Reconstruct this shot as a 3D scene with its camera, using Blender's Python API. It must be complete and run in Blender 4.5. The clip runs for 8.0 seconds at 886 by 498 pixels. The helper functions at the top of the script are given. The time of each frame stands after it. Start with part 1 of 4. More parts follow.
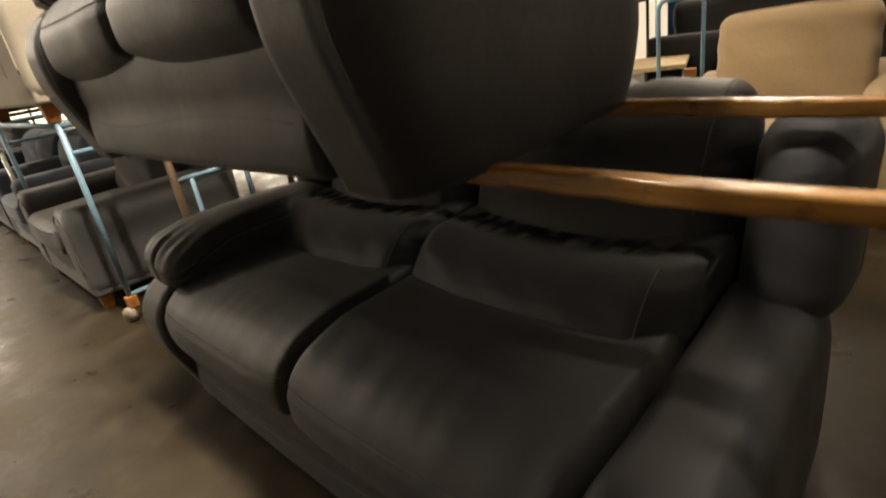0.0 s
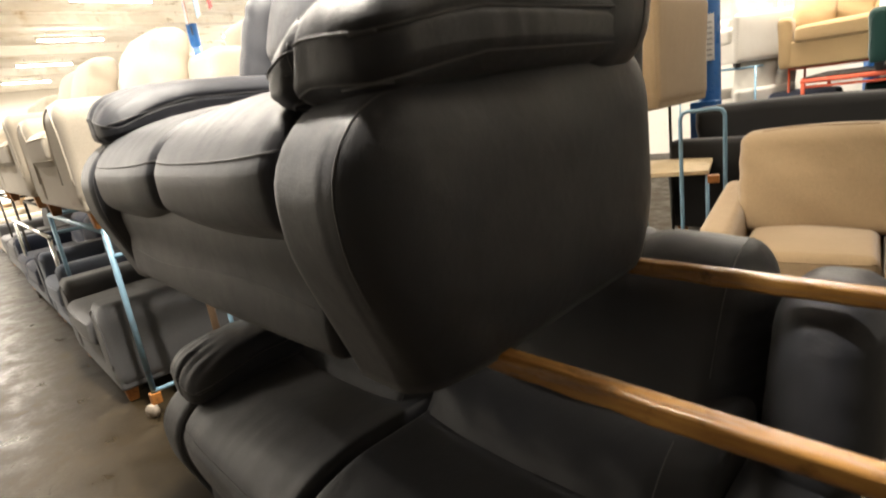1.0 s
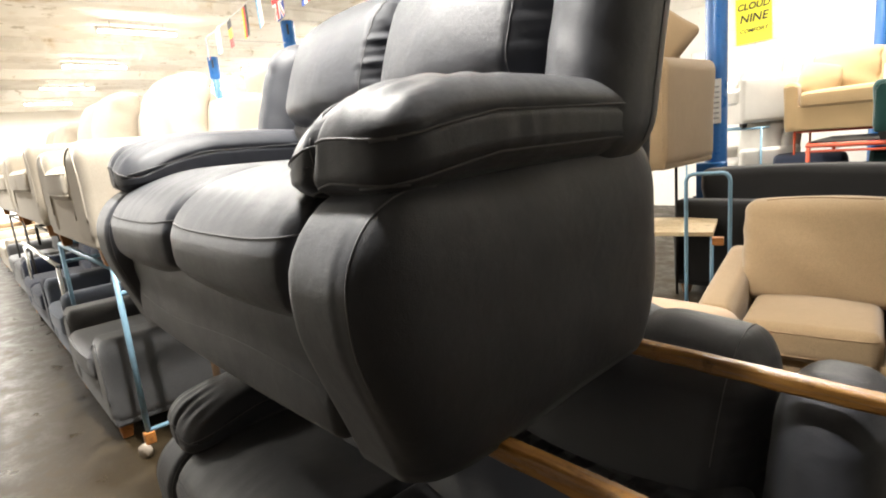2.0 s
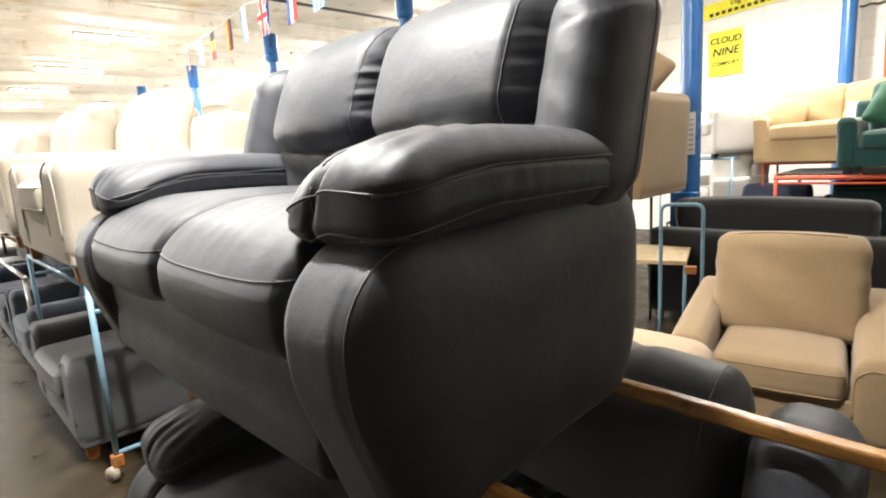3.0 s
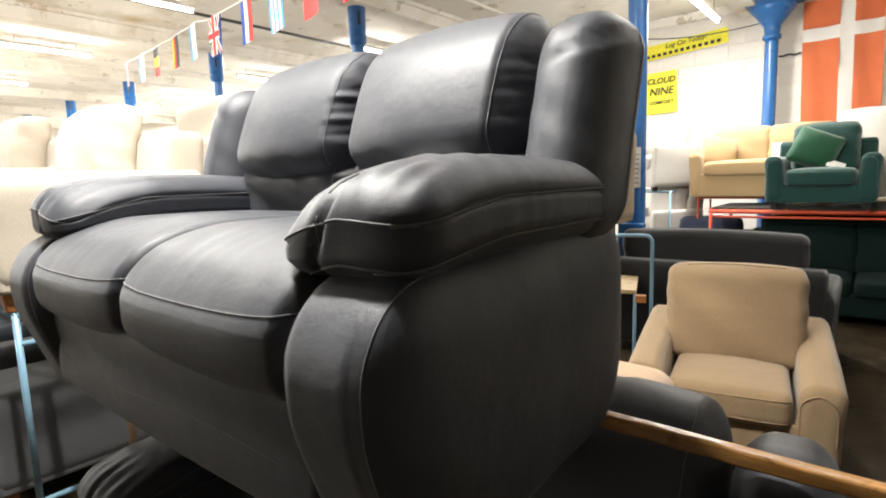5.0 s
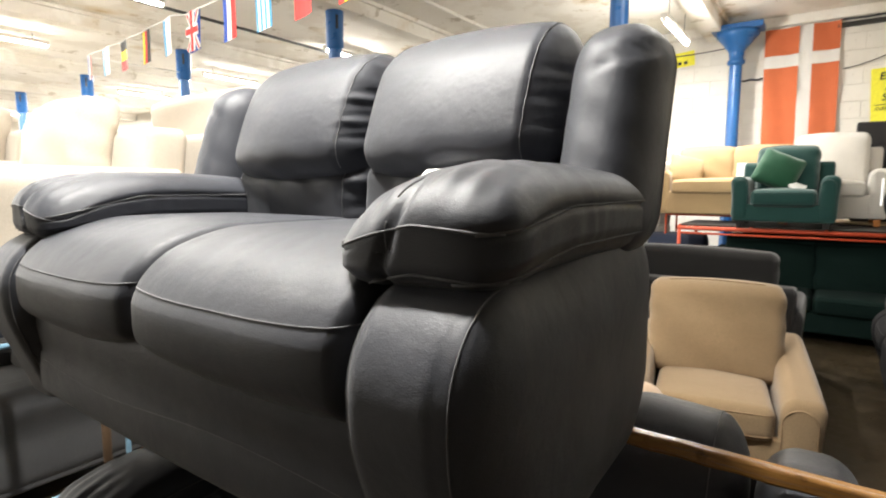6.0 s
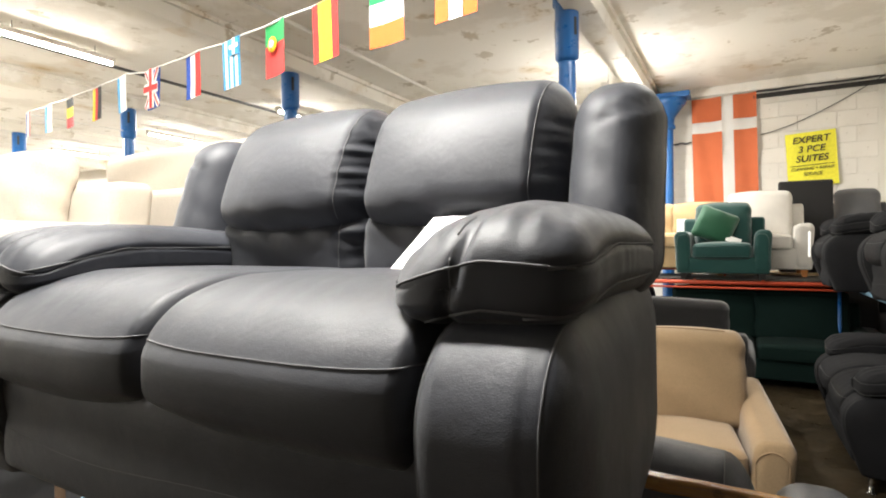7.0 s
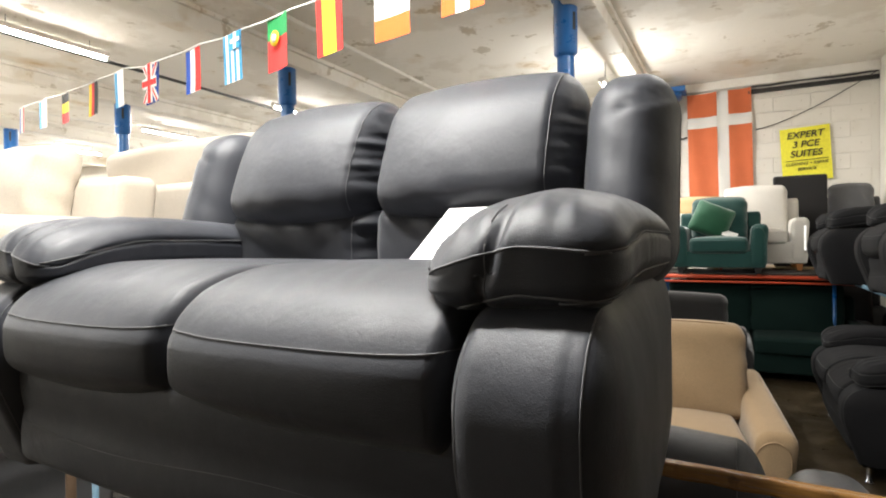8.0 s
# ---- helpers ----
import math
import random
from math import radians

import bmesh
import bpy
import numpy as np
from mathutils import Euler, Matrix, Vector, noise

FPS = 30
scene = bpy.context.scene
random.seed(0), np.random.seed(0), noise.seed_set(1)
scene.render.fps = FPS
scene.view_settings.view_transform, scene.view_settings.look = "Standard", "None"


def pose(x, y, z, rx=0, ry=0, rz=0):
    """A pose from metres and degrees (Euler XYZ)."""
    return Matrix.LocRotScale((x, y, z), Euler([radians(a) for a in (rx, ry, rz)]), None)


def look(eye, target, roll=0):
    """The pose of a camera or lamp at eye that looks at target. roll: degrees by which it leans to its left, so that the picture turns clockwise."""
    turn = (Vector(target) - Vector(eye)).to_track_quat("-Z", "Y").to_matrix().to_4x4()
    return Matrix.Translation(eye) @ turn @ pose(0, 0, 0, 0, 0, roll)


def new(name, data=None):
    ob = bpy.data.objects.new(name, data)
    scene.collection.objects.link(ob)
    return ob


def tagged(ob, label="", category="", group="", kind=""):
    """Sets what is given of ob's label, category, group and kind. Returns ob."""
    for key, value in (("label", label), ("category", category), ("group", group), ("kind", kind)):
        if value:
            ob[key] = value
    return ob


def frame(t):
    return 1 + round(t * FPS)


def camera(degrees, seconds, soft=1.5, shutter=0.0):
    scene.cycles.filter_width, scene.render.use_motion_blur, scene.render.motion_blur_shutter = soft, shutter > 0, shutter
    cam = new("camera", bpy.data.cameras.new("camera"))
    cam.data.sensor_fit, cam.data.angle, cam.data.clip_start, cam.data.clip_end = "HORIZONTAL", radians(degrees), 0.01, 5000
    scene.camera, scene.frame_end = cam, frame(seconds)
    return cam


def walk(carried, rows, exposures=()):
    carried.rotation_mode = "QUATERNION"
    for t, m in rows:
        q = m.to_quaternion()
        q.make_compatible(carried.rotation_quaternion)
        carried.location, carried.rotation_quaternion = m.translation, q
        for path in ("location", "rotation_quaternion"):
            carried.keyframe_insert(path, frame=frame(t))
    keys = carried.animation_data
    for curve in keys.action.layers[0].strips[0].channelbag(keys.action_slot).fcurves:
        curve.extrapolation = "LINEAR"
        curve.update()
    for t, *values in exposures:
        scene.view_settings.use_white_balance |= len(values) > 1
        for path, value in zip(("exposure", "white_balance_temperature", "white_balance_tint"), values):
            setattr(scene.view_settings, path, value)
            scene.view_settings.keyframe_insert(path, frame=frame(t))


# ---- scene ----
cam = camera(78.5, 8.0, 1.9, 0.5)
PATH = [
    (0, (0.148, -0.084, 1.109), (-1.194, 1.19, 0.351), -9.4),
    (0.5, (0.159, -0.032, 1.216), (-1.228, 1.252, 0.562), -8.8),
    (1, (0.162, -0.022, 1.303), (-1.281, 1.264, 0.788), -8.3),
    (1.5, (0.166, -0.017, 1.354), (-1.3, 1.272, 0.92), -6.3),
    (3, (0.153, -0.046, 1.455), (-1.251, 1.336, 1.11), -3.4),
    (3.5, (0.138, -0.064, 1.47), (-1.195, 1.398, 1.174), -2.9),
    (4, (0.119, -0.075, 1.472), (-1.167, 1.432, 1.196), -2.2),
    (4.5, (0.099, -0.08, 1.466), (-1.168, 1.445, 1.204), -2.1),
    (6, (-0.101, -0.152, 1.462), (-1.238, 1.478, 1.233), 0.1),
    (6.5, (-0.174, -0.204, 1.446), (-1.133, 1.55, 1.39), -1.1),
    (7, (-0.234, -0.243, 1.432), (-1.201, 1.507, 1.421), -0.5),
    (7.5, (-0.263, -0.269, 1.431), (-1.22, 1.486, 1.426), -1.9),
    (8, (-0.28, -0.277, 1.419), (-1.226, 1.485, 1.395), -0.7),
]

EXPOSURES = [(0.0, -0.27, 8100, 12), (0.6, -0.12, 7600, 12), (1.2, 0.14, 7000, 11), (1.7, 0.26, 6700, 10), (3.0, 0.24, 6500, 10), (4.5, 0.08, 6450, 10), (6.0, 0.0, 6500, 10), (7.2, -0.05, 6500, 10), (8.0, -0.22, 6400, 10)]
walk(cam, [(t, look(eye, target, roll)) for t, eye, target, roll in PATH], EXPOSURES)

# ---- world and lights ----
from mathutils.bvhtree import BVHTree

world = bpy.data.worlds.new("world")
scene.world = world
world.use_nodes = True
world.node_tree.nodes["Background"].inputs[0].default_value = (1.0, 0.95, 0.88, 1)
world.node_tree.nodes["Background"].inputs[1].default_value = 0.02
CEIL = 3.74
STRIP_W = 95.0
WARM = (1.0, 0.975, 0.915)


# ---- materials ----
def mat_base(name):
    m = bpy.data.materials.new(name)
    m.use_nodes = True
    nt = m.node_tree
    return m, nt, nt.nodes["Principled BSDF"]


def mixrgb(nt, fac, a, b):
    n = nt.nodes.new("ShaderNodeMix")
    n.data_type = "RGBA"
    nt.links.new(fac, n.inputs[0])
    for i, v in ((6, a), (7, b)):
        if isinstance(v, tuple):
            n.inputs[i].default_value = (*v, 1)
        else:
            nt.links.new(v, n.inputs[i])
    return n.outputs[2]


def tex_noise(nt, scale, detail=4.0, rough=0.55, stretch=None):
    co = nt.nodes.new("ShaderNodeTexCoord")
    n = nt.nodes.new("ShaderNodeTexNoise")
    n.inputs["Scale"].default_value = scale
    n.inputs["Detail"].default_value = detail
    n.inputs["Roughness"].default_value = rough
    src = co.outputs["Object"]
    if stretch:
        mp = nt.nodes.new("ShaderNodeMapping")
        mp.inputs["Scale"].default_value = stretch
        nt.links.new(src, mp.inputs[0])
        src = mp.outputs[0]
    nt.links.new(src, n.inputs["Vector"])
    return n.outputs["Fac"]


def ramp(nt, fac, lo, hi, a=0.0, b=1.0):
    n = nt.nodes.new("ShaderNodeMapRange")
    n.inputs[1].default_value, n.inputs[2].default_value = lo, hi
    n.inputs[3].default_value, n.inputs[4].default_value = a, b
    nt.links.new(fac, n.inputs[0])
    return n.outputs[0]


def bump(nt, bsdf, height, strength, dist, after=None):
    b = nt.nodes.new("ShaderNodeBump")
    b.inputs["Strength"].default_value = strength
    b.inputs["Distance"].default_value = dist
    nt.links.new(height, b.inputs["Height"])
    if after is not None:
        nt.links.new(after, b.inputs["Normal"])
    nt.links.new(b.outputs[0], bsdf.inputs["Normal"])
    return b.outputs[0]


def leather(name, col, rough=0.42):
    m, nt, p = mat_base(name)
    big = tex_noise(nt, 3.0, 3)
    c = mixrgb(nt, ramp(nt, big, 0.3, 0.7), tuple(v * 0.85 for v in col), tuple(v * 1.15 for v in col))
    nt.links.new(c, p.inputs["Base Color"])
    nt.links.new(ramp(nt, tex_noise(nt, 7.0, 4), 0.3, 0.7, rough - 0.05, rough + 0.07), p.inputs["Roughness"])
    p.inputs["Specular IOR Level"].default_value = 0.42
    p.inputs["Sheen Weight"].default_value = 0.10
    p.inputs["Sheen Roughness"].default_value = 0.45
    soft = bump(nt, p, tex_noise(nt, 11.0, 3), 0.3, 0.009)
    soft = bump(nt, p, tex_noise(nt, 48.0, 3, 0.6), 0.16, 0.004, soft)
    co = nt.nodes.new("ShaderNodeTexCoord")
    v = nt.nodes.new("ShaderNodeTexVoronoi")
    v.feature = "DISTANCE_TO_EDGE"
    v.inputs["Scale"].default_value = 330
    nt.links.new(co.outputs["Object"], v.inputs["Vector"])
    bump(nt, p, ramp(nt, v.outputs["Distance"], 0.0, 0.3), 0.35, 0.0006, soft)
    return m


def fabric(name, col, weave=420.0, var=0.12, rough=0.9, sheen=0.25, ribs=0.0):
    m, nt, p = mat_base(name)
    f = tex_noise(nt, weave, 2)
    blot = tex_noise(nt, 5.0, 4)
    c1 = mixrgb(nt, ramp(nt, f, 0.35, 0.65), tuple(v * (1 - var) for v in col), tuple(min(1, v * (1 + var)) for v in col))
    c2 = mixrgb(nt, ramp(nt, blot, 0.35, 0.7, 0.0, 0.35), c1, tuple(v * 0.8 for v in col))
    nt.links.new(c2, p.inputs["Base Color"])
    p.inputs["Roughness"].default_value = rough
    p.inputs["Sheen Weight"].default_value = sheen
    p.inputs["Specular IOR Level"].default_value = 0.2
    a = bump(nt, p, tex_noise(nt, 18.0, 3), 0.3, 0.006)
    b = bump(nt, p, f, 0.4, 0.0015, a)
    if ribs:
        co = nt.nodes.new("ShaderNodeTexCoord")
        w = nt.nodes.new("ShaderNodeTexWave")
        w.inputs["Scale"].default_value = ribs
        nt.links.new(co.outputs["Object"], w.inputs["Vector"])
        bump(nt, p, w.outputs["Fac"], 0.22, 0.003, b)
    return m


def paint(name, col, rough=0.4, metal=0.0, wear=None, scale=9.0):
    m, nt, p = mat_base(name)
    n = tex_noise(nt, scale, 6, 0.65)
    low = wear or tuple(v * 0.6 for v in col)
    c = mixrgb(nt, ramp(nt, n, 0.56, 0.72), col, low)
    nt.links.new(c, p.inputs["Base Color"])
    nt.links.new(ramp(nt, n, 0.3, 0.7, rough - 0.1, rough + 0.15), p.inputs["Roughness"])
    p.inputs["Metallic"].default_value = metal
    bump(nt, p, n, 0.2, 0.002)
    return m


def timber(name, col, dark, rough=0.45):
    m, nt, p = mat_base(name)
    n = tex_noise(nt, 10.0, 6, 0.65, (0.6, 9.0, 9.0))
    k = tex_noise(nt, 26.0, 4)
    c = mixrgb(nt, ramp(nt, n, 0.35, 0.68), col, dark)
    c2 = mixrgb(nt, ramp(nt, k, 0.58, 0.7, 0, 0.7), c, tuple(v * 0.45 for v in dark))
    nt.links.new(c2, p.inputs["Base Color"])
    nt.links.new(ramp(nt, n, 0.3, 0.7, rough - 0.12, rough + 0.15), p.inputs["Roughness"])
    bump(nt, p, n, 0.5, 0.003)
    return m


def floor_material():
    m, nt, p = mat_base("worn_concrete")
    a = tex_noise(nt, 0.9, 6, 0.65)
    b = tex_noise(nt, 5.0, 6, 0.7)
    c = tex_noise(nt, 45.0, 3)
    c1 = mixrgb(nt, ramp(nt, a, 0.35, 0.65), (0.016, 0.0115, 0.006), (0.034, 0.024, 0.0125))
    c2 = mixrgb(nt, ramp(nt, b, 0.52, 0.66), c1, (0.048, 0.035, 0.019))
    c3 = mixrgb(nt, ramp(nt, c, 0.5, 0.75, 0, 0.45), c2, (0.028, 0.022, 0.015))
    nt.links.new(c3, p.inputs["Base Color"])
    nt.links.new(ramp(nt, b, 0.35, 0.65, 0.26, 0.58), p.inputs["Roughness"])
    p.inputs["Specular IOR Level"].default_value = 0.14
    bump(nt, p, b, 0.3, 0.006)
    return m


def ceiling_material():
    m, nt, p = mat_base("peeling_ceiling_paint")
    a = tex_noise(nt, 0.8, 7, 0.62)
    b = tex_noise(nt, 2.6, 7, 0.7)
    c1 = mixrgb(nt, ramp(nt, a, 0.5, 0.56), (0.84, 0.81, 0.75), (0.74, 0.70, 0.63))
    c2 = mixrgb(nt, ramp(nt, b, 0.60, 0.63), c1, (0.56, 0.51, 0.43))
    c3 = mixrgb(nt, ramp(nt, tex_noise(nt, 1.3, 5), 0.6, 0.75, 0, 0.7), c2, (0.55, 0.40, 0.20))
    nt.links.new(c3, p.inputs["Base Color"])
    p.inputs["Roughness"].default_value = 0.8
    bump(nt, p, b, 0.6, 0.02)
    return m


def wall_material():
    m, nt, p = mat_base("whitewashed_block")
    a = tex_noise(nt, 1.1, 6, 0.6)
    b = tex_noise(nt, 14.0, 6, 0.7)
    info = nt.nodes.new("ShaderNodeObjectInfo")
    c0 = mixrgb(nt, info.outputs["Random"], (0.74, 0.71, 0.65), (0.80, 0.77, 0.71))
    c1 = mixrgb(nt, ramp(nt, a, 0.52, 0.75, 0, 0.6), c0, (0.62, 0.57, 0.48))
    c2 = mixrgb(nt, ramp(nt, b, 0.62, 0.72, 0, 0.6), c1, (0.48, 0.44, 0.38))
    nt.links.new(c2, p.inputs["Base Color"])
    p.inputs["Roughness"].default_value = 0.75
    bump(nt, p, b, 0.5, 0.008)
    return m


def glow(name, col, strength):
    m, nt, p = mat_base(name)
    p.inputs["Base Color"].default_value = (0.8, 0.8, 0.8, 1)
    p.inputs["Emission Color"].default_value = (*col, 1)
    p.inputs["Emission Strength"].default_value = strength
    return m


def plain(name, col, rough=0.6, metal=0.0):
    m, nt, p = mat_base(name)
    n = tex_noise(nt, 30.0, 4)
    c = mixrgb(nt, ramp(nt, n, 0.3, 0.7), tuple(v * 0.9 for v in col), tuple(min(1, v * 1.06) for v in col))
    nt.links.new(c, p.inputs["Base Color"])
    p.inputs["Roughness"].default_value = rough
    p.inputs["Metallic"].default_value = metal
    return m


LEATHER = leather("charcoal_leather", (0.029, 0.031, 0.039), 0.51)
THREAD = plain("grey_thread", (0.105, 0.105, 0.11), 0.7)
BLACK_SUEDE = fabric("charcoal_suede", (0.008, 0.008, 0.009), 300, 0.2, 0.9, 0.0)
THREAD_DARK = plain("dark_thread", (0.03, 0.03, 0.03), 0.8)
TAN = fabric("tan_weave", (0.255, 0.175, 0.098), 380, 0.2)
TAN_DARK = plain("tan_piping", (0.25, 0.165, 0.09), 0.85)
PEACH = fabric("peach_chenille", (0.40, 0.275, 0.175), 300)
BEIGE = fabric("beige_corduroy", (0.39, 0.27, 0.14), 250, ribs=26.0)
CREAM = fabric("cream_chenille", (0.46, 0.405, 0.33), 300)
CREAM_PIPING = plain("cream_piping", (0.40, 0.34, 0.26), 0.85)
WHITE_CLOTH = fabric("off_white_cloth", (0.54, 0.515, 0.47), 300)
GREEN = fabric("green_velvet", (0.004, 0.040, 0.034), 500, 0.2, 0.7, 0.35)
GREEN_LIGHT = fabric("emerald_velvet", (0.009, 0.070, 0.032), 500, 0.2, 0.7, 0.35)
# dark green, with the shade under the red rack put into the colour
GREEN_SHADED = fabric("shaded_green_velvet", (0.0018, 0.010, 0.008), 500, 0.2, 0.95, 0.0)
GREY = fabric("mid_grey_weave", (0.10, 0.10, 0.105), 350)
BLUE_GREY = fabric("blue_grey_weave", (0.13, 0.15, 0.19), 350)
NAVY = fabric("navy_cloth", (0.018, 0.024, 0.045), 350)
BLACK_CLOTH = fabric("black_cloth", (0.016, 0.015, 0.015), 350)
BLUE_PAINT = paint("gloss_blue_paint", (0.014, 0.10, 0.30), 0.32, 0.0, (0.02, 0.07, 0.18))
SKY_STEEL = paint("pale_blue_steel", (0.19, 0.33, 0.44), 0.4, 0.2, (0.16, 0.20, 0.22))
RED_STEEL = paint("red_oxide_steel", (0.50, 0.065, 0.02), 0.45, 0.1, (0.30, 0.08, 0.04))
RUST_STEEL = paint("brown_rusted_steel", (0.11, 0.065, 0.035), 0.55, 0.2, (0.07, 0.04, 0.025))
BLACK_STEEL = paint("black_steel", (0.03, 0.028, 0.026), 0.45, 0.3)
CHROME = plain("chrome", (0.75, 0.76, 0.78), 0.18, 1.0)
RAIL_WOOD = timber("rough_rail_timber", (0.40, 0.20, 0.055), (0.17, 0.075, 0.02), 0.22)
FOOT_WOOD = timber("orange_foot_timber", (0.46, 0.19, 0.05), (0.30, 0.11, 0.03), 0.4)
PLY = timber("pale_plywood", (0.60, 0.47, 0.29), (0.47, 0.34, 0.19), 0.6)
RUBBER = plain("grey_castor_rubber", (0.30, 0.25, 0.20), 0.6)
FLOOR = floor_material()
CEILING = ceiling_material()
WALL = wall_material()
WHITE_PAINT = paint("white_gloss_paint", (0.74, 0.71, 0.66), 0.55, 0.0, (0.50, 0.45, 0.36), 5.0)
PAPER = plain("white_paper", (0.80, 0.80, 0.79), 0.7)
YELLOW = plain("yellow_poster_paper", (0.86, 0.80, 0.05), 0.6)
INK = plain("black_ink", (0.02, 0.02, 0.02), 0.6)
GREY_INK = plain("grey_ink", (0.35, 0.35, 0.36), 0.7)
PVC = plain("cable_grey", (0.05, 0.05, 0.05), 0.5)
TUBE = glow("lit_fluorescent_tube", (1.0, 0.95, 0.86), 110.0)
FLAG_COLOURS = {
    "red": (0.62, 0.035, 0.03), "orange": (0.80, 0.14, 0.03), "white": (0.78, 0.77, 0.74), "blue": (0.02, 0.07, 0.36), "sky": (0.05, 0.30, 0.55),
    "green": (0.02, 0.28, 0.08), "yellow": (0.86, 0.62, 0.03), "black": (0.02, 0.02, 0.02), "faded": (0.60, 0.155, 0.065),
}
CLOTHS = {k: fabric("flag_cloth_" + k, v, 500, 0.06, 0.85, 0.1) for k, v in FLAG_COLOURS.items()}


# ---- mesh helpers ----
def thing(name, label, category, m=None, group="", kind=""):
    ob = new(name)
    ob.empty_display_size = 0.1
    if m is not None:
        ob.matrix_world = m
    return tagged(ob, label, category, group, kind)


def mesh_ob(name, verts, faces, material, parent=None, label="", smooth=True):
    me = bpy.data.meshes.new(name)
    me.from_pydata([tuple(map(float, v)) for v in verts], [], [tuple(f) for f in faces])
    if smooth:
        me.polygons.foreach_set("use_smooth", [True] * len(me.polygons))
    me.materials.append(material)
    ob = new(name, me)
    if parent is not None:
        ob.parent = parent
    return tagged(ob, label)


def part(name, bm, material, parent, label="", smooth=False):
    me = bpy.data.meshes.new(name)
    bm.to_mesh(me)
    bm.free()
    if smooth:
        me.polygons.foreach_set("use_smooth", [True] * len(me.polygons))
    me.materials.append(material)
    ob = new(name, me)
    if parent is not None:
        ob.parent = parent
    return tagged(ob, label)


def box_bm(size, centre, bevel=0.004, segs=2):
    bm = bmesh.new()
    bmesh.ops.create_cube(bm, size=1.0, matrix=Matrix.Translation(centre) @ Matrix.Diagonal((*size, 1)))
    if bevel:
        bmesh.ops.bevel(bm, geom=bm.edges[:], offset=bevel, segments=segs, affect="EDGES", profile=0.6)
    return bm


def box(name, size, centre, material, parent=None, bevel=0.004, label=""):
    return part(name, box_bm(size, centre, bevel), material, parent, label)


def tube_data(points, radius, sides=8, cap=True):
    """Vertices and faces of a round bar along a line of points."""
    pts = [Vector(p) for p in points]
    verts, faces = [], []
    up = None
    for i, p in enumerate(pts):
        d = (pts[min(i + 1, len(pts) - 1)] - pts[max(i - 1, 0)]).normalized()
        if up is None:
            up = Vector((0, 0, 1)) if abs(d.z) < 0.9 else Vector((1, 0, 0))
        side = d.cross(up).normalized()
        up = side.cross(d).normalized()
        r = radius[i] if isinstance(radius, (list, tuple)) else radius
        for k in range(sides):
            a = 2 * math.pi * k / sides
            verts.append(p + side * (r * math.cos(a)) + up * (r * math.sin(a)))
    n = len(pts)
    for i in range(n - 1):
        for k in range(sides):
            a, b = i * sides + k, i * sides + (k + 1) % sides
            faces.append((a, b, b + sides, a + sides))
    if cap:
        faces.append(tuple(range(sides))[::-1])
        faces.append(tuple((n - 1) * sides + k for k in range(sides)))
    return verts, faces


def bar(name, points, radius, material, parent=None, sides=8, label=""):
    v, f = tube_data(points, radius, sides)
    return mesh_ob(name, v, f, material, parent, label)


def lathe(name, profile, centre, material, parent=None, sides=24, label=""):
    """A turned body: profile rows of (radius, z)."""
    verts, faces = [], []
    for r, z in profile:
        for k in range(sides):
            a = 2 * math.pi * k / sides
            verts.append((centre[0] + r * math.cos(a), centre[1] + r * math.sin(a), centre[2] + z))
    for i in range(len(profile) - 1):
        for k in range(sides):
            a, b = i * sides + k, i * sides + (k + 1) % sides
            faces.append((a, b, b + sides, a + sides))
    faces.append(tuple(range(sides))[::-1])
    faces.append(tuple((len(profile) - 1) * sides + k for k in range(sides)))
    return mesh_ob(name, verts, faces, material, parent, label)


def shell(counts, rims):
    """A cube's surface as a grid: per axis, count steps in the core and finer steps in the rim, in -1..1."""
    axes = []
    for c, rim in zip(counts, rims):
        e = 1 - rim
        inner = list(np.linspace(-e, e, c + 1))
        edge = [1 - rim * (1 - math.tan(math.pi / 4 * k / 4)) for k in range(1, 5)]
        axes.append([-v for v in edge[::-1]] + inner + edge)
    index, verts, faces = {}, [], []

    def vid(p):
        key = tuple(round(v, 6) for v in p)
        if key not in index:
            index[key] = len(verts)
            verts.append(p)
        return index[key]

    for ax in range(3):
        u, v = (ax + 1) % 3, (ax + 2) % 3
        for side in (-1, 1):
            for i in range(len(axes[u]) - 1):
                for j in range(len(axes[v]) - 1):
                    quad = []
                    for a, b in ((0, 0), (1, 0), (1, 1), (0, 1)):
                        p = [0, 0, 0]
                        p[ax], p[u], p[v] = side, axes[u][i + a], axes[v][j + b]
                        quad.append(vid(p))
                    faces.append(quad if side > 0 else quad[::-1])
    return np.array(verts), faces


def soft_data(size, centre, r, warp=None, counts=(10, 8, 8)):
    """A padded block with rounded edges (r per axis), bent by warp(P, U): P its points about its centre, U the same in -1..1."""
    half = np.array(size) / 2
    rad = np.minimum(np.array(r), half * 0.98)
    cube, faces = shell(counts, rad / half)
    P = cube * half
    core = np.clip(P, -(half - rad), half - rad)
    D = (P - core) / rad
    P = core + D / np.linalg.norm(D, axis=1, keepdims=True) * rad
    if warp is not None:
        P = warp(P.copy(), P / half)
    return P + np.array(centre), faces


def soft(name, size, centre, r, material, parent, warp=None, counts=(10, 8, 8), label=""):
    v, f = soft_data(size, centre, r, warp, counts)
    ob = mesh_ob(name, v, f, material, parent, label)
    return ob, BVHTree.FromPolygons([tuple(p) for p in v], f)


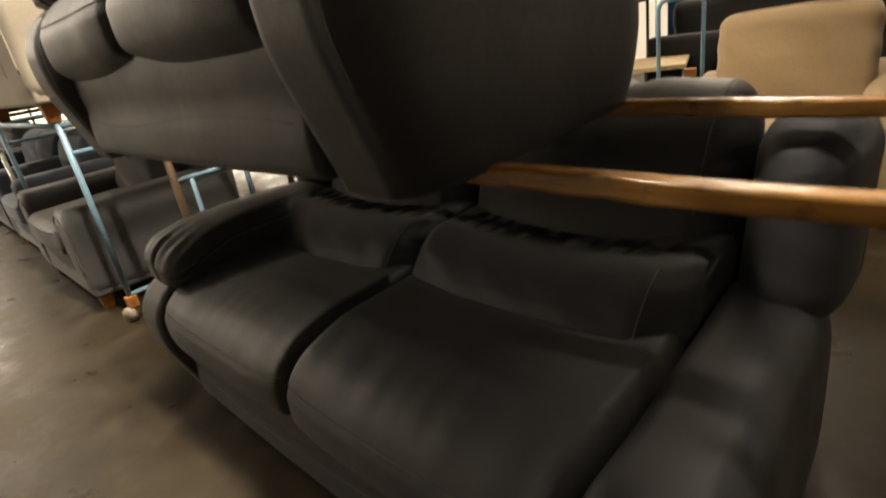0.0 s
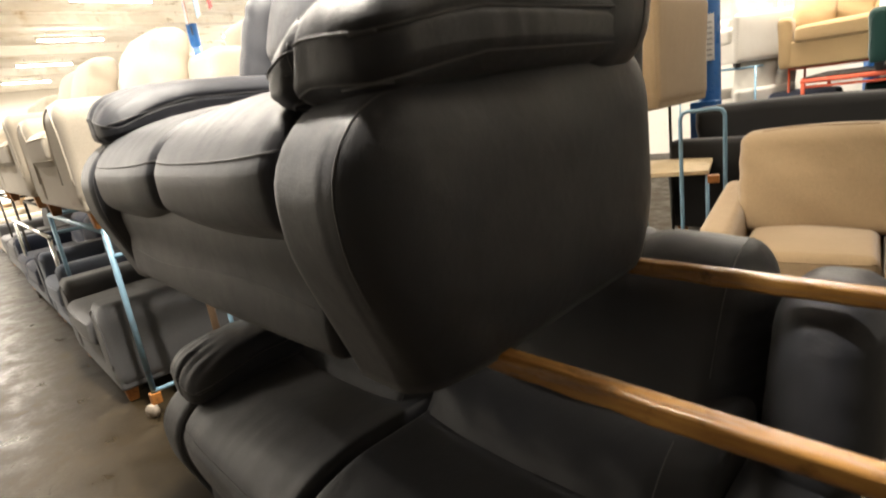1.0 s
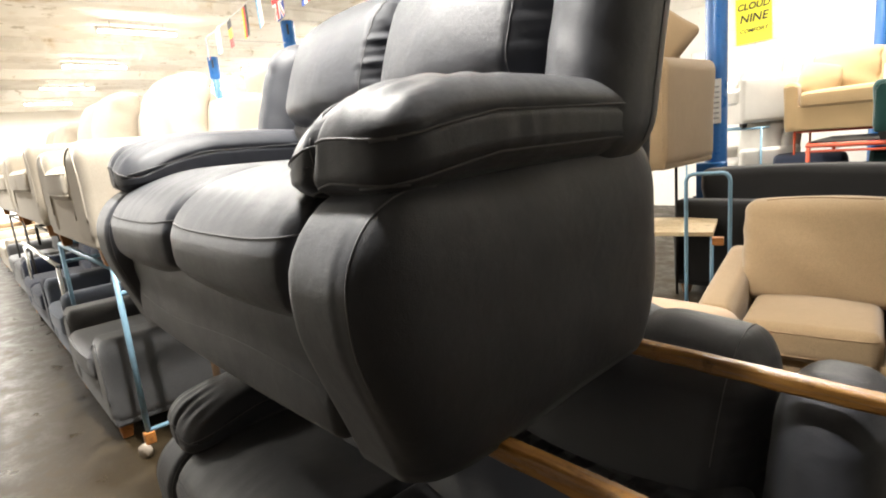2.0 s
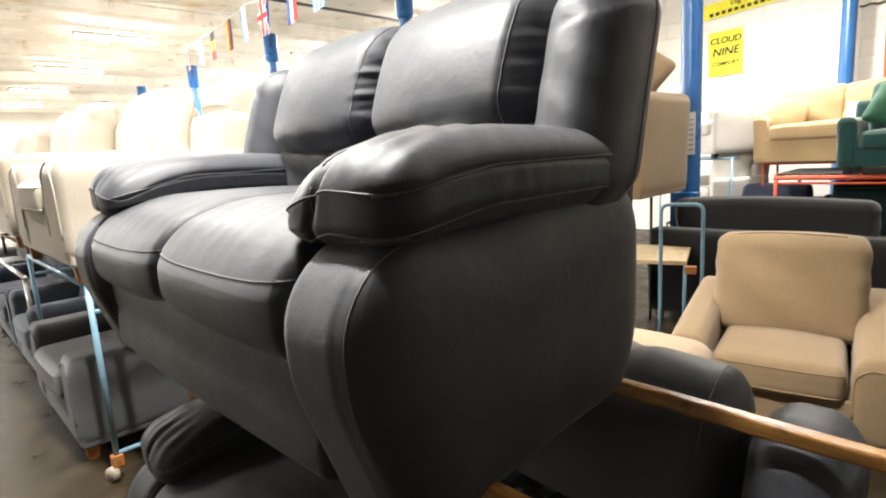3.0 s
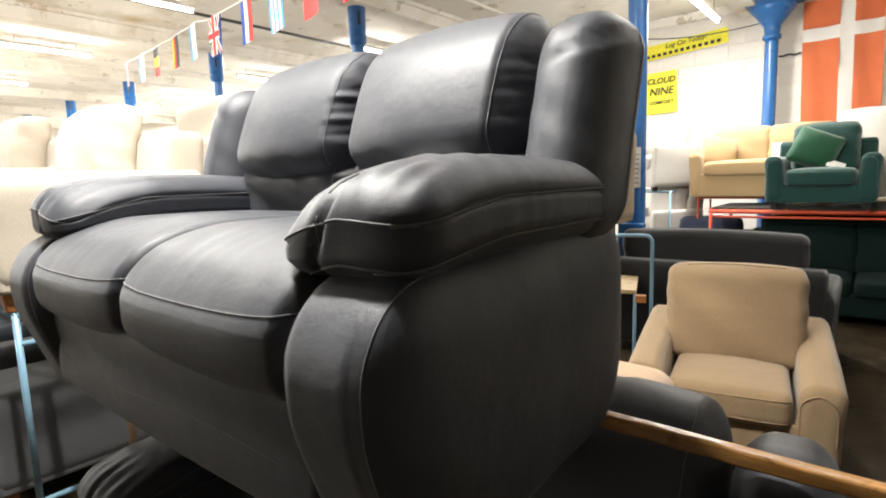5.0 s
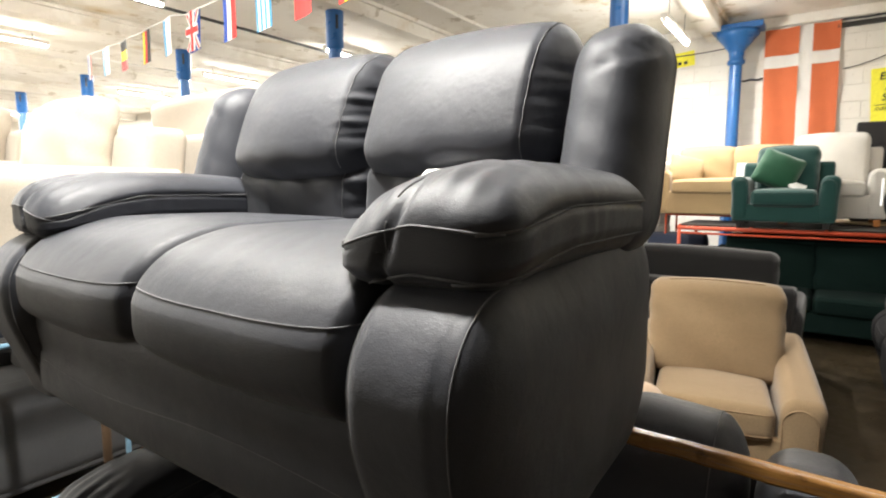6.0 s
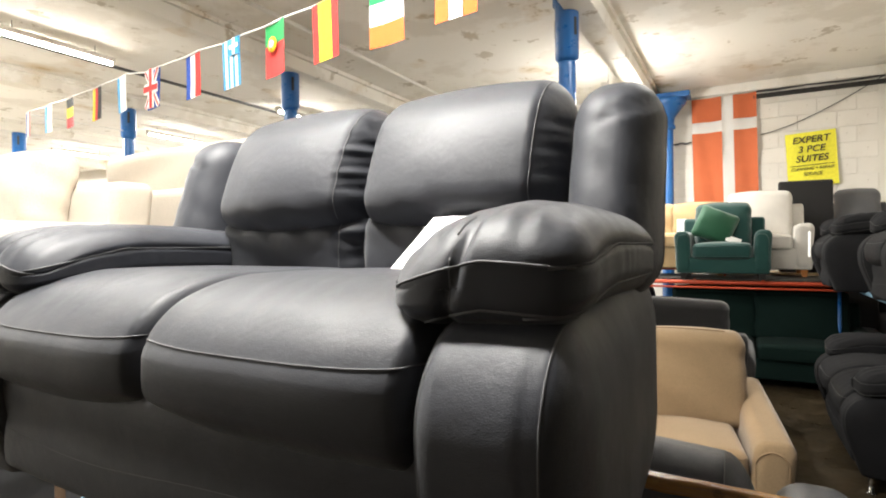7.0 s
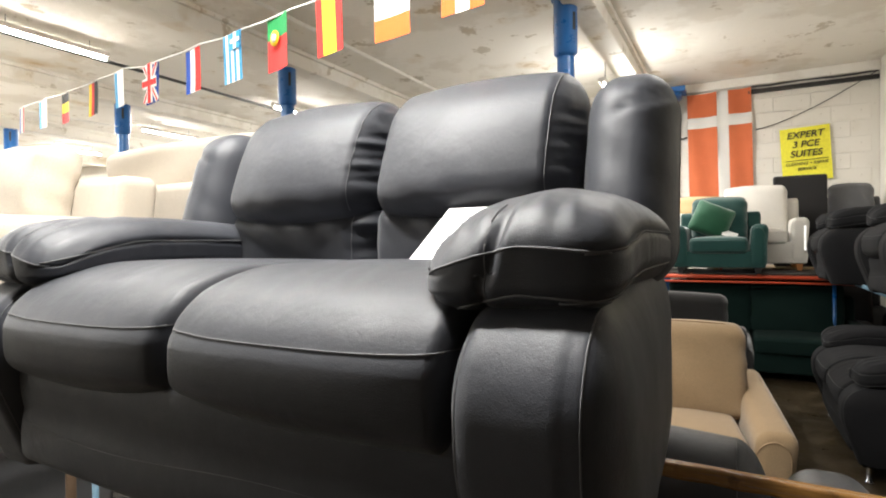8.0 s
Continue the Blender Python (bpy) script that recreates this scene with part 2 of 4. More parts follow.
def seam(tree, starts, way, material, parent, radius=0.0016, name="seam"):
    """A thread laid on a padded body: from each start a ray goes along way until it meets the body."""
    pts = []
    way = Vector(way)
    for s in starts:
        hit, normal, _, _ = tree.ray_cast(Vector(s), way)
        if hit is not None:
            pts.append(hit + normal * radius * 0.4)
    if len(pts) > 2:
        v, f = tube_data(pts, radius, 5)
        return mesh_ob(name, v, f, material, parent)


def line(a, b, n=24):
    return [tuple(np.array(a) + (np.array(b) - np.array(a)) * k / n) for k in range(n + 1)]


def bumpf(x, c, w):
    return np.exp(-(((x - c) / w) ** 2))


# ---- recliner sofas with padded backs and arms ----
def recliner(name, label, m, seats, w, cover, thread, group="", gather=True, lean=0.36, cut=0.0, shift=0.0, pads=(-1, 1), lip=0.0, crest=0.012):
    """Origin: the middle of the front edge on the support; the front looks along -y."""
    ob = thing(name, label, "sofa", m, group)
    W = seats * w / 2
    for s in (-1, 1):
        # arm body
        def warp_arm(P, U, s=s):
            z = P[:, 2] + 0.16
            fore = np.clip(0.5 - 0.9 * U[:, 1], 0, 1)
            P[:, 0] += s * 0.016 * (1 - U[:, 1] ** 2) * (1 - U[:, 2] ** 2) * (U[:, 0] * s > 0)
            P[:, 0] += s * 0.024 * np.clip(-U[:, 1] + 0.1, 0, 1) * (U[:, 0] * s > 0)
            P[:, 1] -= 0.030 * bumpf(z, 0.30, 0.17) * fore
            P[:, 1] += 0.055 * np.clip((0.24 - z) / 0.24, 0, 1) ** 1.4 * fore
            P[:, 2] += 0.045 * np.clip(U[:, 1] + 0.35, 0, 1) * np.clip(U[:, 2] * 2, 0, 1)
            P[:, 2] = np.maximum(P[:, 2], -0.17 + 0.05 * np.clip((U[:, 1] - 0.86) / 0.14, 0, 1))
            P[:, 1] -= 0.03 * np.clip(-P[:, 2] / 0.17, 0, 1) * np.clip(U[:, 1], 0, 1)
            P[:, 0] -= s * 0.022 * np.clip(-P[:, 2] / 0.17, 0, 1) ** 2 * (U[:, 0] * s > 0)
            P[:, 1] += 0.005 * bumpf(P[:, 0] * s, 0.075, 0.010) * np.clip(-U[:, 1] * 2 - 0.6, 0, 1)
            return P
        arm, tree = soft("arm", (0.218, 0.86, 0.59), (s * (W + 0.089), 0.435, 0.16), (0.060, 0.135, 0.145), cover, ob, warp_arm, (14, 16, 14))
        for xe, ends in ((0.179, (0.16, 0.452)), (0.016, (0.05, 0.452))):
            xs = s * (W + xe)
            low = [(xs, -0.3, z) for z in np.linspace(ends[0], 0.425, 26)]
            seam(tree, low, (0, 1, 0), thread, arm, 0.0015)
            seam(tree, [(xs, y, 0.9) for y in np.linspace(0.04, 0.16, 10)], (0, 0, -1), thread, arm, 0.0015)

        # arm pad
        def warp_pad(P, U, s=s):
            dome = 1 - 0.32 * np.abs(U[:, 0]) ** 2.2
            fore = np.clip(-U[:, 1] - 0.45, 0, 1) / 0.55
            P[:, 2] *= np.where(U[:, 2] > 0, 1.06 * dome, 0.94) * (1 - 0.20 * fore ** 2)
            P[:, 0] *= 1 - 0.20 * np.clip(-U[:, 2] - 0.45, 0, 1)
            P[:, 2] -= 0.016 * fore ** 1.5
            inner = np.clip(-U[:, 0] * s + 0.15, 0, 1.15) / 1.15
            P[:, 2] -= 0.062 * inner * np.clip(-U[:, 1] - 0.15, 0, 1) ** 1.3 * (0.12 + 0.88 * np.clip(U[:, 2] * 0.8 + 0.5, 0, 1))
            P[:, 1] -= 0.018 * inner * fore
            P[:, 2] += 0.016 * (1 - U[:, 1] ** 2)
            P[:, 1] += 0.035 * np.abs(U[:, 0]) ** 2.5 * np.clip(-U[:, 1] - 0.3, 0, 1) ** 1.5 * 1.6
            nip = bumpf(U[:, 0] * s, -0.20 + 0.14 * U[:, 2], 0.07)
            P[:, 1] += 0.012 * nip * np.clip(-U[:, 1] - 0.72, 0, 1) / 0.28
            P[:, 2] -= 0.009 * nip * np.clip(-U[:, 1] - 0.50, 0, 1) * np.sign(U[:, 2]) * 2
            ridge = np.sin(U[:, 0] * 22 + 5 * U[:, 1]) * bumpf(U[:, 1], -0.80, 0.18) + 0.8 * np.sin(U[:, 1] * 26 + U[:, 0] * 5) * bumpf(U[:, 1], -0.35, 0.3) * bumpf(U[:, 0] * s, 0.3, 0.6)
            P[:, 2] += 0.0028 * ridge * (U[:, 2] > -0.2)
            pucker = np.sin(U[:, 1] * 31 + 2 * np.sin(U[:, 1] * 7)) * bumpf(U[:, 1], -0.25, 0.35) * bumpf(U[:, 2], -0.05, 0.5)
            P[:, 0] += np.sign(U[:, 0]) * 0.0012 * pucker * np.clip(np.abs(U[:, 0]) * 2 - 1, 0, 1)
            groove = (bumpf(U[:, 2], 0.30, 0.10) + bumpf(U[:, 2], -0.55, 0.10)) * (np.abs(U[:, 0]) > 0.55)
            P[:, 0] -= np.sign(U[:, 0]) * 0.005 * groove
            return P
        if s in pads:
            pad, tree = soft("arm_pad", (0.295, 0.70, 0.172), (s * (W + 0.066), 0.390, 0.513), (0.05, 0.065, 0.055), cover, ob, warp_pad, (30, 56, 12))
            far = s * (W + 0.5)
            for z0, z1 in ((0.516, 0.548), (0.452, 0.484)):
                rows = [(far, y, z0 + (z1 - z0) * min(1.0, max(0.0, (y - 0.06) / 0.22))) for y in np.linspace(0.056, 0.67, 64)]
                seam(tree, rows, (-s, 0, 0), thread, pad, 0.0021)
                rows = [(s * (W - 0.4), y, z - 0.022 * max(0.0, 1 - (y - 0.056) / 0.25)) for _, y, z in rows]
                seam(tree, rows, (s, 0, 0), thread, pad, 0.0021)
                seam(tree, [(s * (W - 0.066 + 0.262 * k / 50), -0.4, z0 - 0.030 * max(0.0, 1 - k / 28) + 0.010 * math.sin(math.pi * k / 50)) for k in range(51)], (0, 1, 0), thread, pad, 0.0021)
            for xe in (0.036,):
                seam(tree, [(s * (W + xe), -0.4, z) for z in np.linspace(0.455, 0.53, 16)], (0, 1, 0), thread, pad, 0.0012)
            seam(tree, [(s * (W + 0.036), y, 1.0) for y in np.linspace(0.07, 0.13, 12)], (0, 0, -1), thread, pad, 0.0016)

        # padded wing beside the back
        def warp_wing(P, U, s=s):
            P[:, 1] += (lean - 0.04) * P[:, 2] - 0.030 * (1 - U[:, 0] ** 2) * (U[:, 1] < 0)
            P[:, 0] += s * 0.02 * (U[:, 2] < 0) * U[:, 2] * -0.2
            crease = 0.8 * bumpf(U[:, 2], 0.60 + 0.16 * U[:, 0] * s, 0.05) * np.clip(U[:, 0] * s + 0.55, 0, 1) * (U[:, 1] < 0.6)
            P[:, 1] += 0.012 * crease
            P[:, 2] -= 0.010 * crease
            P[:, 1] += 0.0012 * np.sin(U[:, 2] * 16 + U[:, 0] * 4) * (U[:, 1] < 0)
            return P
        wing, tree = soft("back_wing", (0.212, 0.26, 0.52 - cut), (s * (W + 0.114), 0.765 + shift, 0.683 - cut / 2), (0.085, 0.11, 0.10), cover, ob, warp_wing, (8, 8, 30))
        seam(tree, [(s * (W + 0.6), 0.79 + shift + (lean - 0.04) * (z - 0.675 + cut / 2), z) for z in np.linspace(0.47, 0.90 - cut, 36)], (-s, 0, 0), thread, wing)

    for k in range(seats):
        cx = -W + w * (k + 0.5)

        def warp_seat(P, U):
            top, fore = np.clip((U[:, 2] + 1) / 2, 0, 1), np.clip(-U[:, 1] - 0.30, 0, 1) / 0.7
            crown = (1 - np.abs(U[:, 0]) ** 3.5) * (1 - np.clip(U[:, 1] + 0.1, -1, 1) ** 2)
            P[:, 2] += (crest * crown - 0.070 * fore ** 1.7) * top
            P[:, 1] -= 0.022 * (1 - U[:, 0] ** 4) * (1 - U[:, 2] ** 2) * (U[:, 1] < 0)
            low = (U[:, 1] < 0) & (U[:, 2] < 0)
            deep = np.where(low, np.clip(-U[:, 2] * 1.2, 0, 1) ** 2, 0)
            P[:, 2] += deep * (0.028 * np.clip(-U[:, 0] * side, 0, 1) ** 2 - 0.010 * (1 - U[:, 0] ** 2))
            P[:, 1] += 0.015 * deep
            P[:, 2] += 0.0014 * np.sin(U[:, 0] * 27 + 3 * U[:, 1] + 2 * np.sin(U[:, 0] * 6)) * bumpf(U[:, 1], -0.72, 0.22) * (U[:, 2] > 0)
            P[:, 1] += 0.004 * bumpf(P[:, 2], 0.024, 0.009) * (U[:, 1] < -0.6)
            return P
        side = 1 if k >= seats / 2 else -1
        seat, tree = soft("seat_cushion", (w - 0.003, 0.71, 0.27), (cx, 0.350, 0.350), (0.035, 0.09, 0.085), cover, ob, warp_seat, (34, 18, 16))
        seam(tree, [(x, -0.4, 0.374 + 0.010 * abs((x - cx) / (w / 2)) ** 3) for x in np.linspace(cx - w / 2 + 0.006, cx + w / 2 - 0.006, 44)], (0, 1, 0), thread, seat, 0.0018)

        ruck = 0.4 if k == seats - 1 and seats > 1 else 1.0

        def strip(U, P, amount):
            fore = np.clip(0.4 - U[:, 1], 0, 1)
            edge = np.clip((U[:, 0] - 0.775) / 0.03, 0, 1) * fore
            fall = np.clip((U[:, 0] - 0.79) / 0.21, 0, 1) * fore
            P[:, 1] += 0.008 * edge + 0.040 * fall
            if gather:
                wob = np.sin(U[:, 2] * amount + 1.3 * np.sin(U[:, 2] * 4 + cx * 9) + U[:, 0] * 9) + 0.6 * np.sin(U[:, 2] * amount * 1.7 + 2 - U[:, 0] * 5)
                pleat = np.clip((U[:, 0] - 0.70) / 0.25, 0, 1) * fore
                P[:, 1] += ruck * wob * (0.0034 * pleat + 0.0085 * fall ** 0.7)
            P[:, 1] += 0.006 * bumpf(U[:, 0], 0.79, 0.016) * fore
            left = bumpf(U[:, 0], -0.93, 0.022) * fore
            P[:, 1] += 0.005 * left

        def warp_back(P, U):
            P[:, 1] -= 0.060 * (1 - U[:, 0] ** 2) * np.clip(1 - (U[:, 2] + 0.25) ** 2, 0, 1) * (U[:, 1] < 0)
            P[:, 0] *= 1 - 0.045 * np.clip(U[:, 2], 0, 1) ** 2
            strip(U, P, 21)
            P[:, 1] += lean * P[:, 2]
            P[:, 2] += 0.021 * (1 - U[:, 0] ** 2) * U[:, 2]
            if lip:
                P[:, 2] += 0.008 * np.sin(U[:, 0] * 13 + 3 * np.sin(U[:, 0] * 5)) * np.clip(U[:, 2] - 0.3, 0, 1)
            P[:, 1] += 0.003 * np.sin(U[:, 0] * 11 + U[:, 2] * 9) * bumpf(U[:, 2], -0.85, 0.3) * (U[:, 1] < 0)
            return P
        back, tree = soft("back_cushion", (w - 0.006, 0.25, 0.384 - cut + lip * 0.5), (cx, 0.800 + shift, 0.797 - cut / 2 - lip * 0.32), (0.065, 0.115, 0.105), cover, ob, warp_back, (52, 8, 34))
        hw = (w - 0.006) / 2
        seam(tree, [(cx + 0.79 * hw, 0.1, z) for z in np.linspace(0.63, 0.955 - cut, 34)], (0, 1, 0), thread, back)
        seam(tree, [(cx + 0.79 * hw, y + shift, 1.3) for y in np.linspace(0.76, 0.93, 10)], (0, 0, -1), thread, back)
        seam(tree, [(cx - 0.93 * hw, 0.1, z) for z in np.linspace(0.63, 0.95 - cut, 34)], (0, 1, 0), thread, back)

        def warp_lumbar(P, U):
            P[:, 1] -= 0.02 * (1 - U[:, 0] ** 2) * (1 - U[:, 2] ** 2) * (U[:, 1] < 0)
            strip(U, P, 8)
            P[:, 1] += 0.5 * lip * np.clip(U[:, 2] + 0.6, 0, 1.6) / 1.6 * (U[:, 1] < 0)
            P[:, 1] += 0.0030 * np.sin(U[:, 0] * 14 + 5 * U[:, 2]) * (U[:, 1] < 0) * bumpf(U[:, 2], 0.5, 0.7)
            P[:, 2] -= 0.02 * (1 - U[:, 0] ** 2) * np.clip(U[:, 2], 0, 1)
            return P
        lumbar, tree = soft("lumbar_cushion", (w - 0.006, 0.20 + lip, 0.23 - lip * 0.2), (cx, 0.750 - lip / 2, 0.535 - lip * 0.15), (0.05, 0.06, 0.06), cover, ob, warp_lumbar, (34, 4, 12))
        seam(tree, [(cx + 0.79 * hw, 0.2, z) for z in np.linspace(0.45, 0.62, 16)], (0, 1, 0), thread, lumbar)

    def warp_shell(P, U):
        P[:, 1] += 0.12 * np.clip(P[:, 2], -0.1, 1)
        return P
    soft("back_shell", (2 * W + 0.30, 0.10, 0.80 - cut), (0, 0.86 + shift * 1.3, 0.45 - cut / 2), (0.04, 0.045, 0.06), cover, ob, warp_shell, (8, 2, 8))

    def warp_front(P, U):
        P[:, 1] -= 0.012 * (1 - U[:, 0] ** 2) * (U[:, 1] < 0) + 0.008 * np.abs(np.sin(U[:, 2] * 3)) * (U[:, 1] < 0)
        return P
    front, tree = soft("front_panel", (2 * W + 0.02, 0.09, 0.27), (0, 0.085, 0.145), (0.02, 0.03, 0.03), cover, ob, warp_front, (20, 2, 8))
    seam(tree, [(x, -0.3, 0.115 + 0.012 * math.sin(x * 6)) for x in np.linspace(-W + 0.03, W - 0.03, 40)], (0, 1, 0), thread, front, 0.0008)
    soft("deck", (2 * W, 0.74, 0.16), (0, 0.47, 0.10), (0.02, 0.02, 0.02), BLACK_CLOTH, ob, None, (2, 2, 2))
    return ob


# ---- upholstered sofas and chairs with square cushions ----
def settee(name, label, m, width, depth, height, arm_w, arm_h, seat_h, seats, cover, foot=FOOT_WOOD, piping=None, category="sofa", group="", foot_h=0.08,
           slope=0.0, loose=True, back_cushions=None, back_drop=0.12, wide=0.05):
    """Origin: the middle of the front edge on the support; the front looks along -y."""
    ob = thing(name, label, category, m, group)
    piping = piping or cover
    inner = width - 2 * arm_w
    soft("base", (width - 0.02, depth - 0.04, seat_h - foot_h - 0.13), (0, depth / 2, foot_h + (seat_h - foot_h - 0.13) / 2), (0.02, 0.02, 0.02), cover, ob, None, (6, 4, 3))
    for s in (-1, 1):
        def warp_arm(P, U, s=s):
            P[:, 0] += s * 0.012 * (1 - U[:, 1] ** 2) * (1 - U[:, 2] ** 2)
            P[:, 2] += slope * P[:, 1] * np.clip(U[:, 2] * 0.5 + 0.5, 0, 1)
            P[:, 0] += s * 0.02 * np.clip(U[:, 2], 0, 1)
            return P
        arm, tree = soft("arm", (arm_w, depth - 0.02, arm_h - foot_h), (s * (width / 2 - arm_w / 2), depth / 2, foot_h + (arm_h - foot_h) / 2),
                         (min(0.06, arm_w * 0.45), 0.04, min(0.09, arm_w * 0.45)), cover, ob, warp_arm, (5, 8, 8))
        xs = s * (width / 2 - arm_w / 2)
        zc = arm_h - slope * depth / 2 - 0.055 - arm_w * 0.33
        loop = [(xs + arm_w * 0.38 * math.cos(a), -0.3, zc + arm_w * 0.42 * math.sin(a)) for a in np.linspace(0, math.pi, 20)]
        low = [foot_h + 0.13 + (zc - foot_h - 0.13) * k / 6 for k in range(6)]
        loop = [(loop[0][0], -0.3, z) for z in low] + loop + [(loop[-1][0], -0.3, z) for z in low[::-1]]
        seam(tree, loop, (0, 1, 0), piping, arm, 0.004, "piping")
    soft("back_frame", (width - 0.06, 0.20, height - back_drop - foot_h), (0, depth - 0.11, foot_h + (height - back_drop - foot_h) / 2), (0.03, 0.05, 0.05), cover, ob,
         lambda P, U: P + np.stack([0 * P[:, 0], 0.12 * np.clip(P[:, 2], 0, 1), 0 * P[:, 0]], 1), (8, 3, 8))
    sw = inner / seats
    for k in range(seats):
        cx = -inner / 2 + sw * (k + 0.5)

        def warp_seat(P, U):
            P[:, 2] += 0.025 * (1 - U[:, 0] ** 2) * (1 - U[:, 1] ** 2) * (U[:, 2] > 0)
            P[:, 1] -= 0.015 * (1 - U[:, 0] ** 2) * (U[:, 1] < 0)
            return P
        seat, tree = soft("seat_cushion", (sw - 0.006, depth - 0.20, 0.17), (cx, (depth - 0.20) / 2 - 0.005, seat_h - 0.075), (0.05, 0.05, 0.055), cover, ob, warp_seat, (12, 10, 4))
        for z in (seat_h - 0.022, seat_h - 0.128):
            seam(tree, [(x, -0.3, z) for x in np.linspace(cx - sw / 2 + 0.02, cx + sw / 2 - 0.02, 24)], (0, 1, 0), piping, seat, 0.004, "piping")
    nb = back_cushions or seats
    bw = inner / nb
    for k in range(nb):
        cx = -inner / 2 + bw * (k + 0.5)

        def warp_back(P, U):
            P[:, 1] -= 0.05 * (1 - U[:, 0] ** 2) * (1 - U[:, 2] ** 2) * (U[:, 1] < 0)
            P[:, 1] += 0.22 * P[:, 2]
            P[:, 2] += 0.02 * (1 - U[:, 0] ** 2) * (U[:, 2] > 0)
            crump = bumpf(np.abs(U[:, 0]), 0.93, 0.12) * np.sin(U[:, 2] * 13 + 2 * U[:, 1]) * 0.004
            P[:, 0] += crump
            P[:, 1] += 0.006 * np.sin(5 * U[:, 0] + 6 * U[:, 2])
            return P
        hgt = height - seat_h + 0.06
        back, tree = soft("back_cushion", (bw + (wide if loose else -0.01), 0.20, hgt), (cx, depth - 0.27, seat_h - 0.03 + hgt / 2), (0.06, 0.085, 0.07), cover, ob, warp_back, (16, 4, 16))
        top = seat_h - 0.03 + hgt
        seam(tree, [(x, depth - 0.27 + 0.11 * hgt - 0.045, top + 0.3) for x in np.linspace(cx - bw / 2 + 0.03, cx + bw / 2 - 0.03, 24)], (0, 0, -1), piping, back, 0.004, "piping")
    if foot_h > 0.02:
        for sx in (-1, 1):
            for y in (0.07, depth - 0.09):
                bm = bmesh.new()
                bmesh.ops.create_cone(bm, cap_ends=True, segments=4, radius1=0.034, radius2=0.048, depth=foot_h,
                                      matrix=Matrix.Translation((sx * (width / 2 - 0.08), y, foot_h / 2)) @ Matrix.Rotation(math.pi / 4, 4, "Z"))
                bmesh.ops.bevel(bm, geom=bm.edges[:], offset=0.004, segments=1, affect="EDGES")
                part("foot", bm, foot, ob)
    return ob


def steel_legs(name, x, y, z0, z1, w, d, material, label):
    ob = thing(name, label, "frame", pose(x, y, 0))
    for sx in (-1, 1):
        for sy in (-1, 1):
            bar("leg", [(sx * w / 2, sy * d / 2, z0), (sx * w / 2, sy * d / 2, z1)], 0.012, material, ob)
        bar("cross_bar", [(sx * w / 2, -d / 2, z1 - 0.012), (sx * w / 2, d / 2, z1 - 0.012)], 0.012, material, ob)
    for sy in (-1, 1):
        bar("side_bar", [(-w / 2, sy * d / 2, z1 - 0.012), (w / 2, sy * d / 2, z1 - 0.012)], 0.012, material, ob)
    return ob


def scatter_cushion(name, label, m, size, cover):
    """A square cushion with pointed corners; origin at its middle, thin along y."""
    def warp(P, U):
        P[:, 1] *= np.clip(1 - 0.75 * np.abs(U[:, 0] * U[:, 2]) ** 1.2, 0.1, 1) * (1.15 - 0.5 * np.maximum(np.abs(U[:, 0]), np.abs(U[:, 2])) ** 3)
        pull = 1 - 0.08 * (1 - np.abs(U[:, 0]) ** 2) * np.abs(U[:, 2]) ** 3
        P[:, 2] *= pull
        return P
    v, f = soft_data((size, 0.17, size), (0, 0, 0), (0.05, 0.08, 0.05), warp, (12, 3, 12))
    ob = mesh_ob(name, v, f, cover)
    ob.matrix_world = m
    return tagged(ob, label, "cushion")


# ---- the building ----
X0, X1, Y0, Y1 = -24.0, 1.42, -4.2, 8.75
XE, YS = 9.0, -9.0
tagged(box("floor", (XE - X0 + 0.6, Y1 - YS + 0.6, 0.2), ((X0 + XE) / 2, (YS + Y1) / 2, -0.1), FLOOR, None, 0), "worn brown-grey concrete warehouse floor", "floor", kind="structure")
tagged(box("ceiling", (XE - X0 + 0.6, Y1 - YS + 0.6, 0.2), ((X0 + XE) / 2, (YS + Y1) / 2, CEIL + 0.1), CEILING, None, 0), "stained off-white ceiling with peeling paint", "ceiling", kind="structure")
wall_north = tagged(box("wall_north", (X1 - X0 + 0.4, 0.2, CEIL), ((X0 + X1) / 2, Y1 + 0.112, CEIL / 2), WALL, None, 0), "whitewashed block wall behind the racks", "wall", kind="structure")
# unseen wall, set far back so it bounces little light onto the sofas
tagged(box("wall_south", (XE - X0, 0.2, CEIL), ((X0 + XE) / 2, YS - 0.1, CEIL / 2), WALL, None, 0), "unseen whitewashed wall set far off to cut bounce", "wall", kind="structure")
tagged(box("wall_east", (0.2, Y1 - 2.3, CEIL), (X1 + 0.1, (2.3 + Y1) / 2, CEIL / 2), WALL, None, 0), "whitewashed side wall", "wall", kind="structure")
# unseen walls that close the room eastwards, kept distant to limit bounce
tagged(box("wall_return", (XE - X1 - 0.2, 0.2, CEIL), ((X1 + XE) / 2 + 0.1, 2.4, CEIL / 2), WALL, None, 0), "unseen whitewashed cross wall closing off the east side", "wall", kind="structure")
tagged(box("wall_far_east", (0.2, 2.3 - YS, CEIL), (XE + 0.1, (YS + 2.3) / 2, CEIL / 2), WALL, None, 0), "unseen whitewashed wall kept distant to cut bounce", "wall", kind="structure")
tagged(box("wall_west", (0.2, Y1 - YS, CEIL), (X0 - 0.1, (YS + Y1) / 2, CEIL / 2), WALL, None, 0), "far whitewashed end wall", "wall", kind="structure")


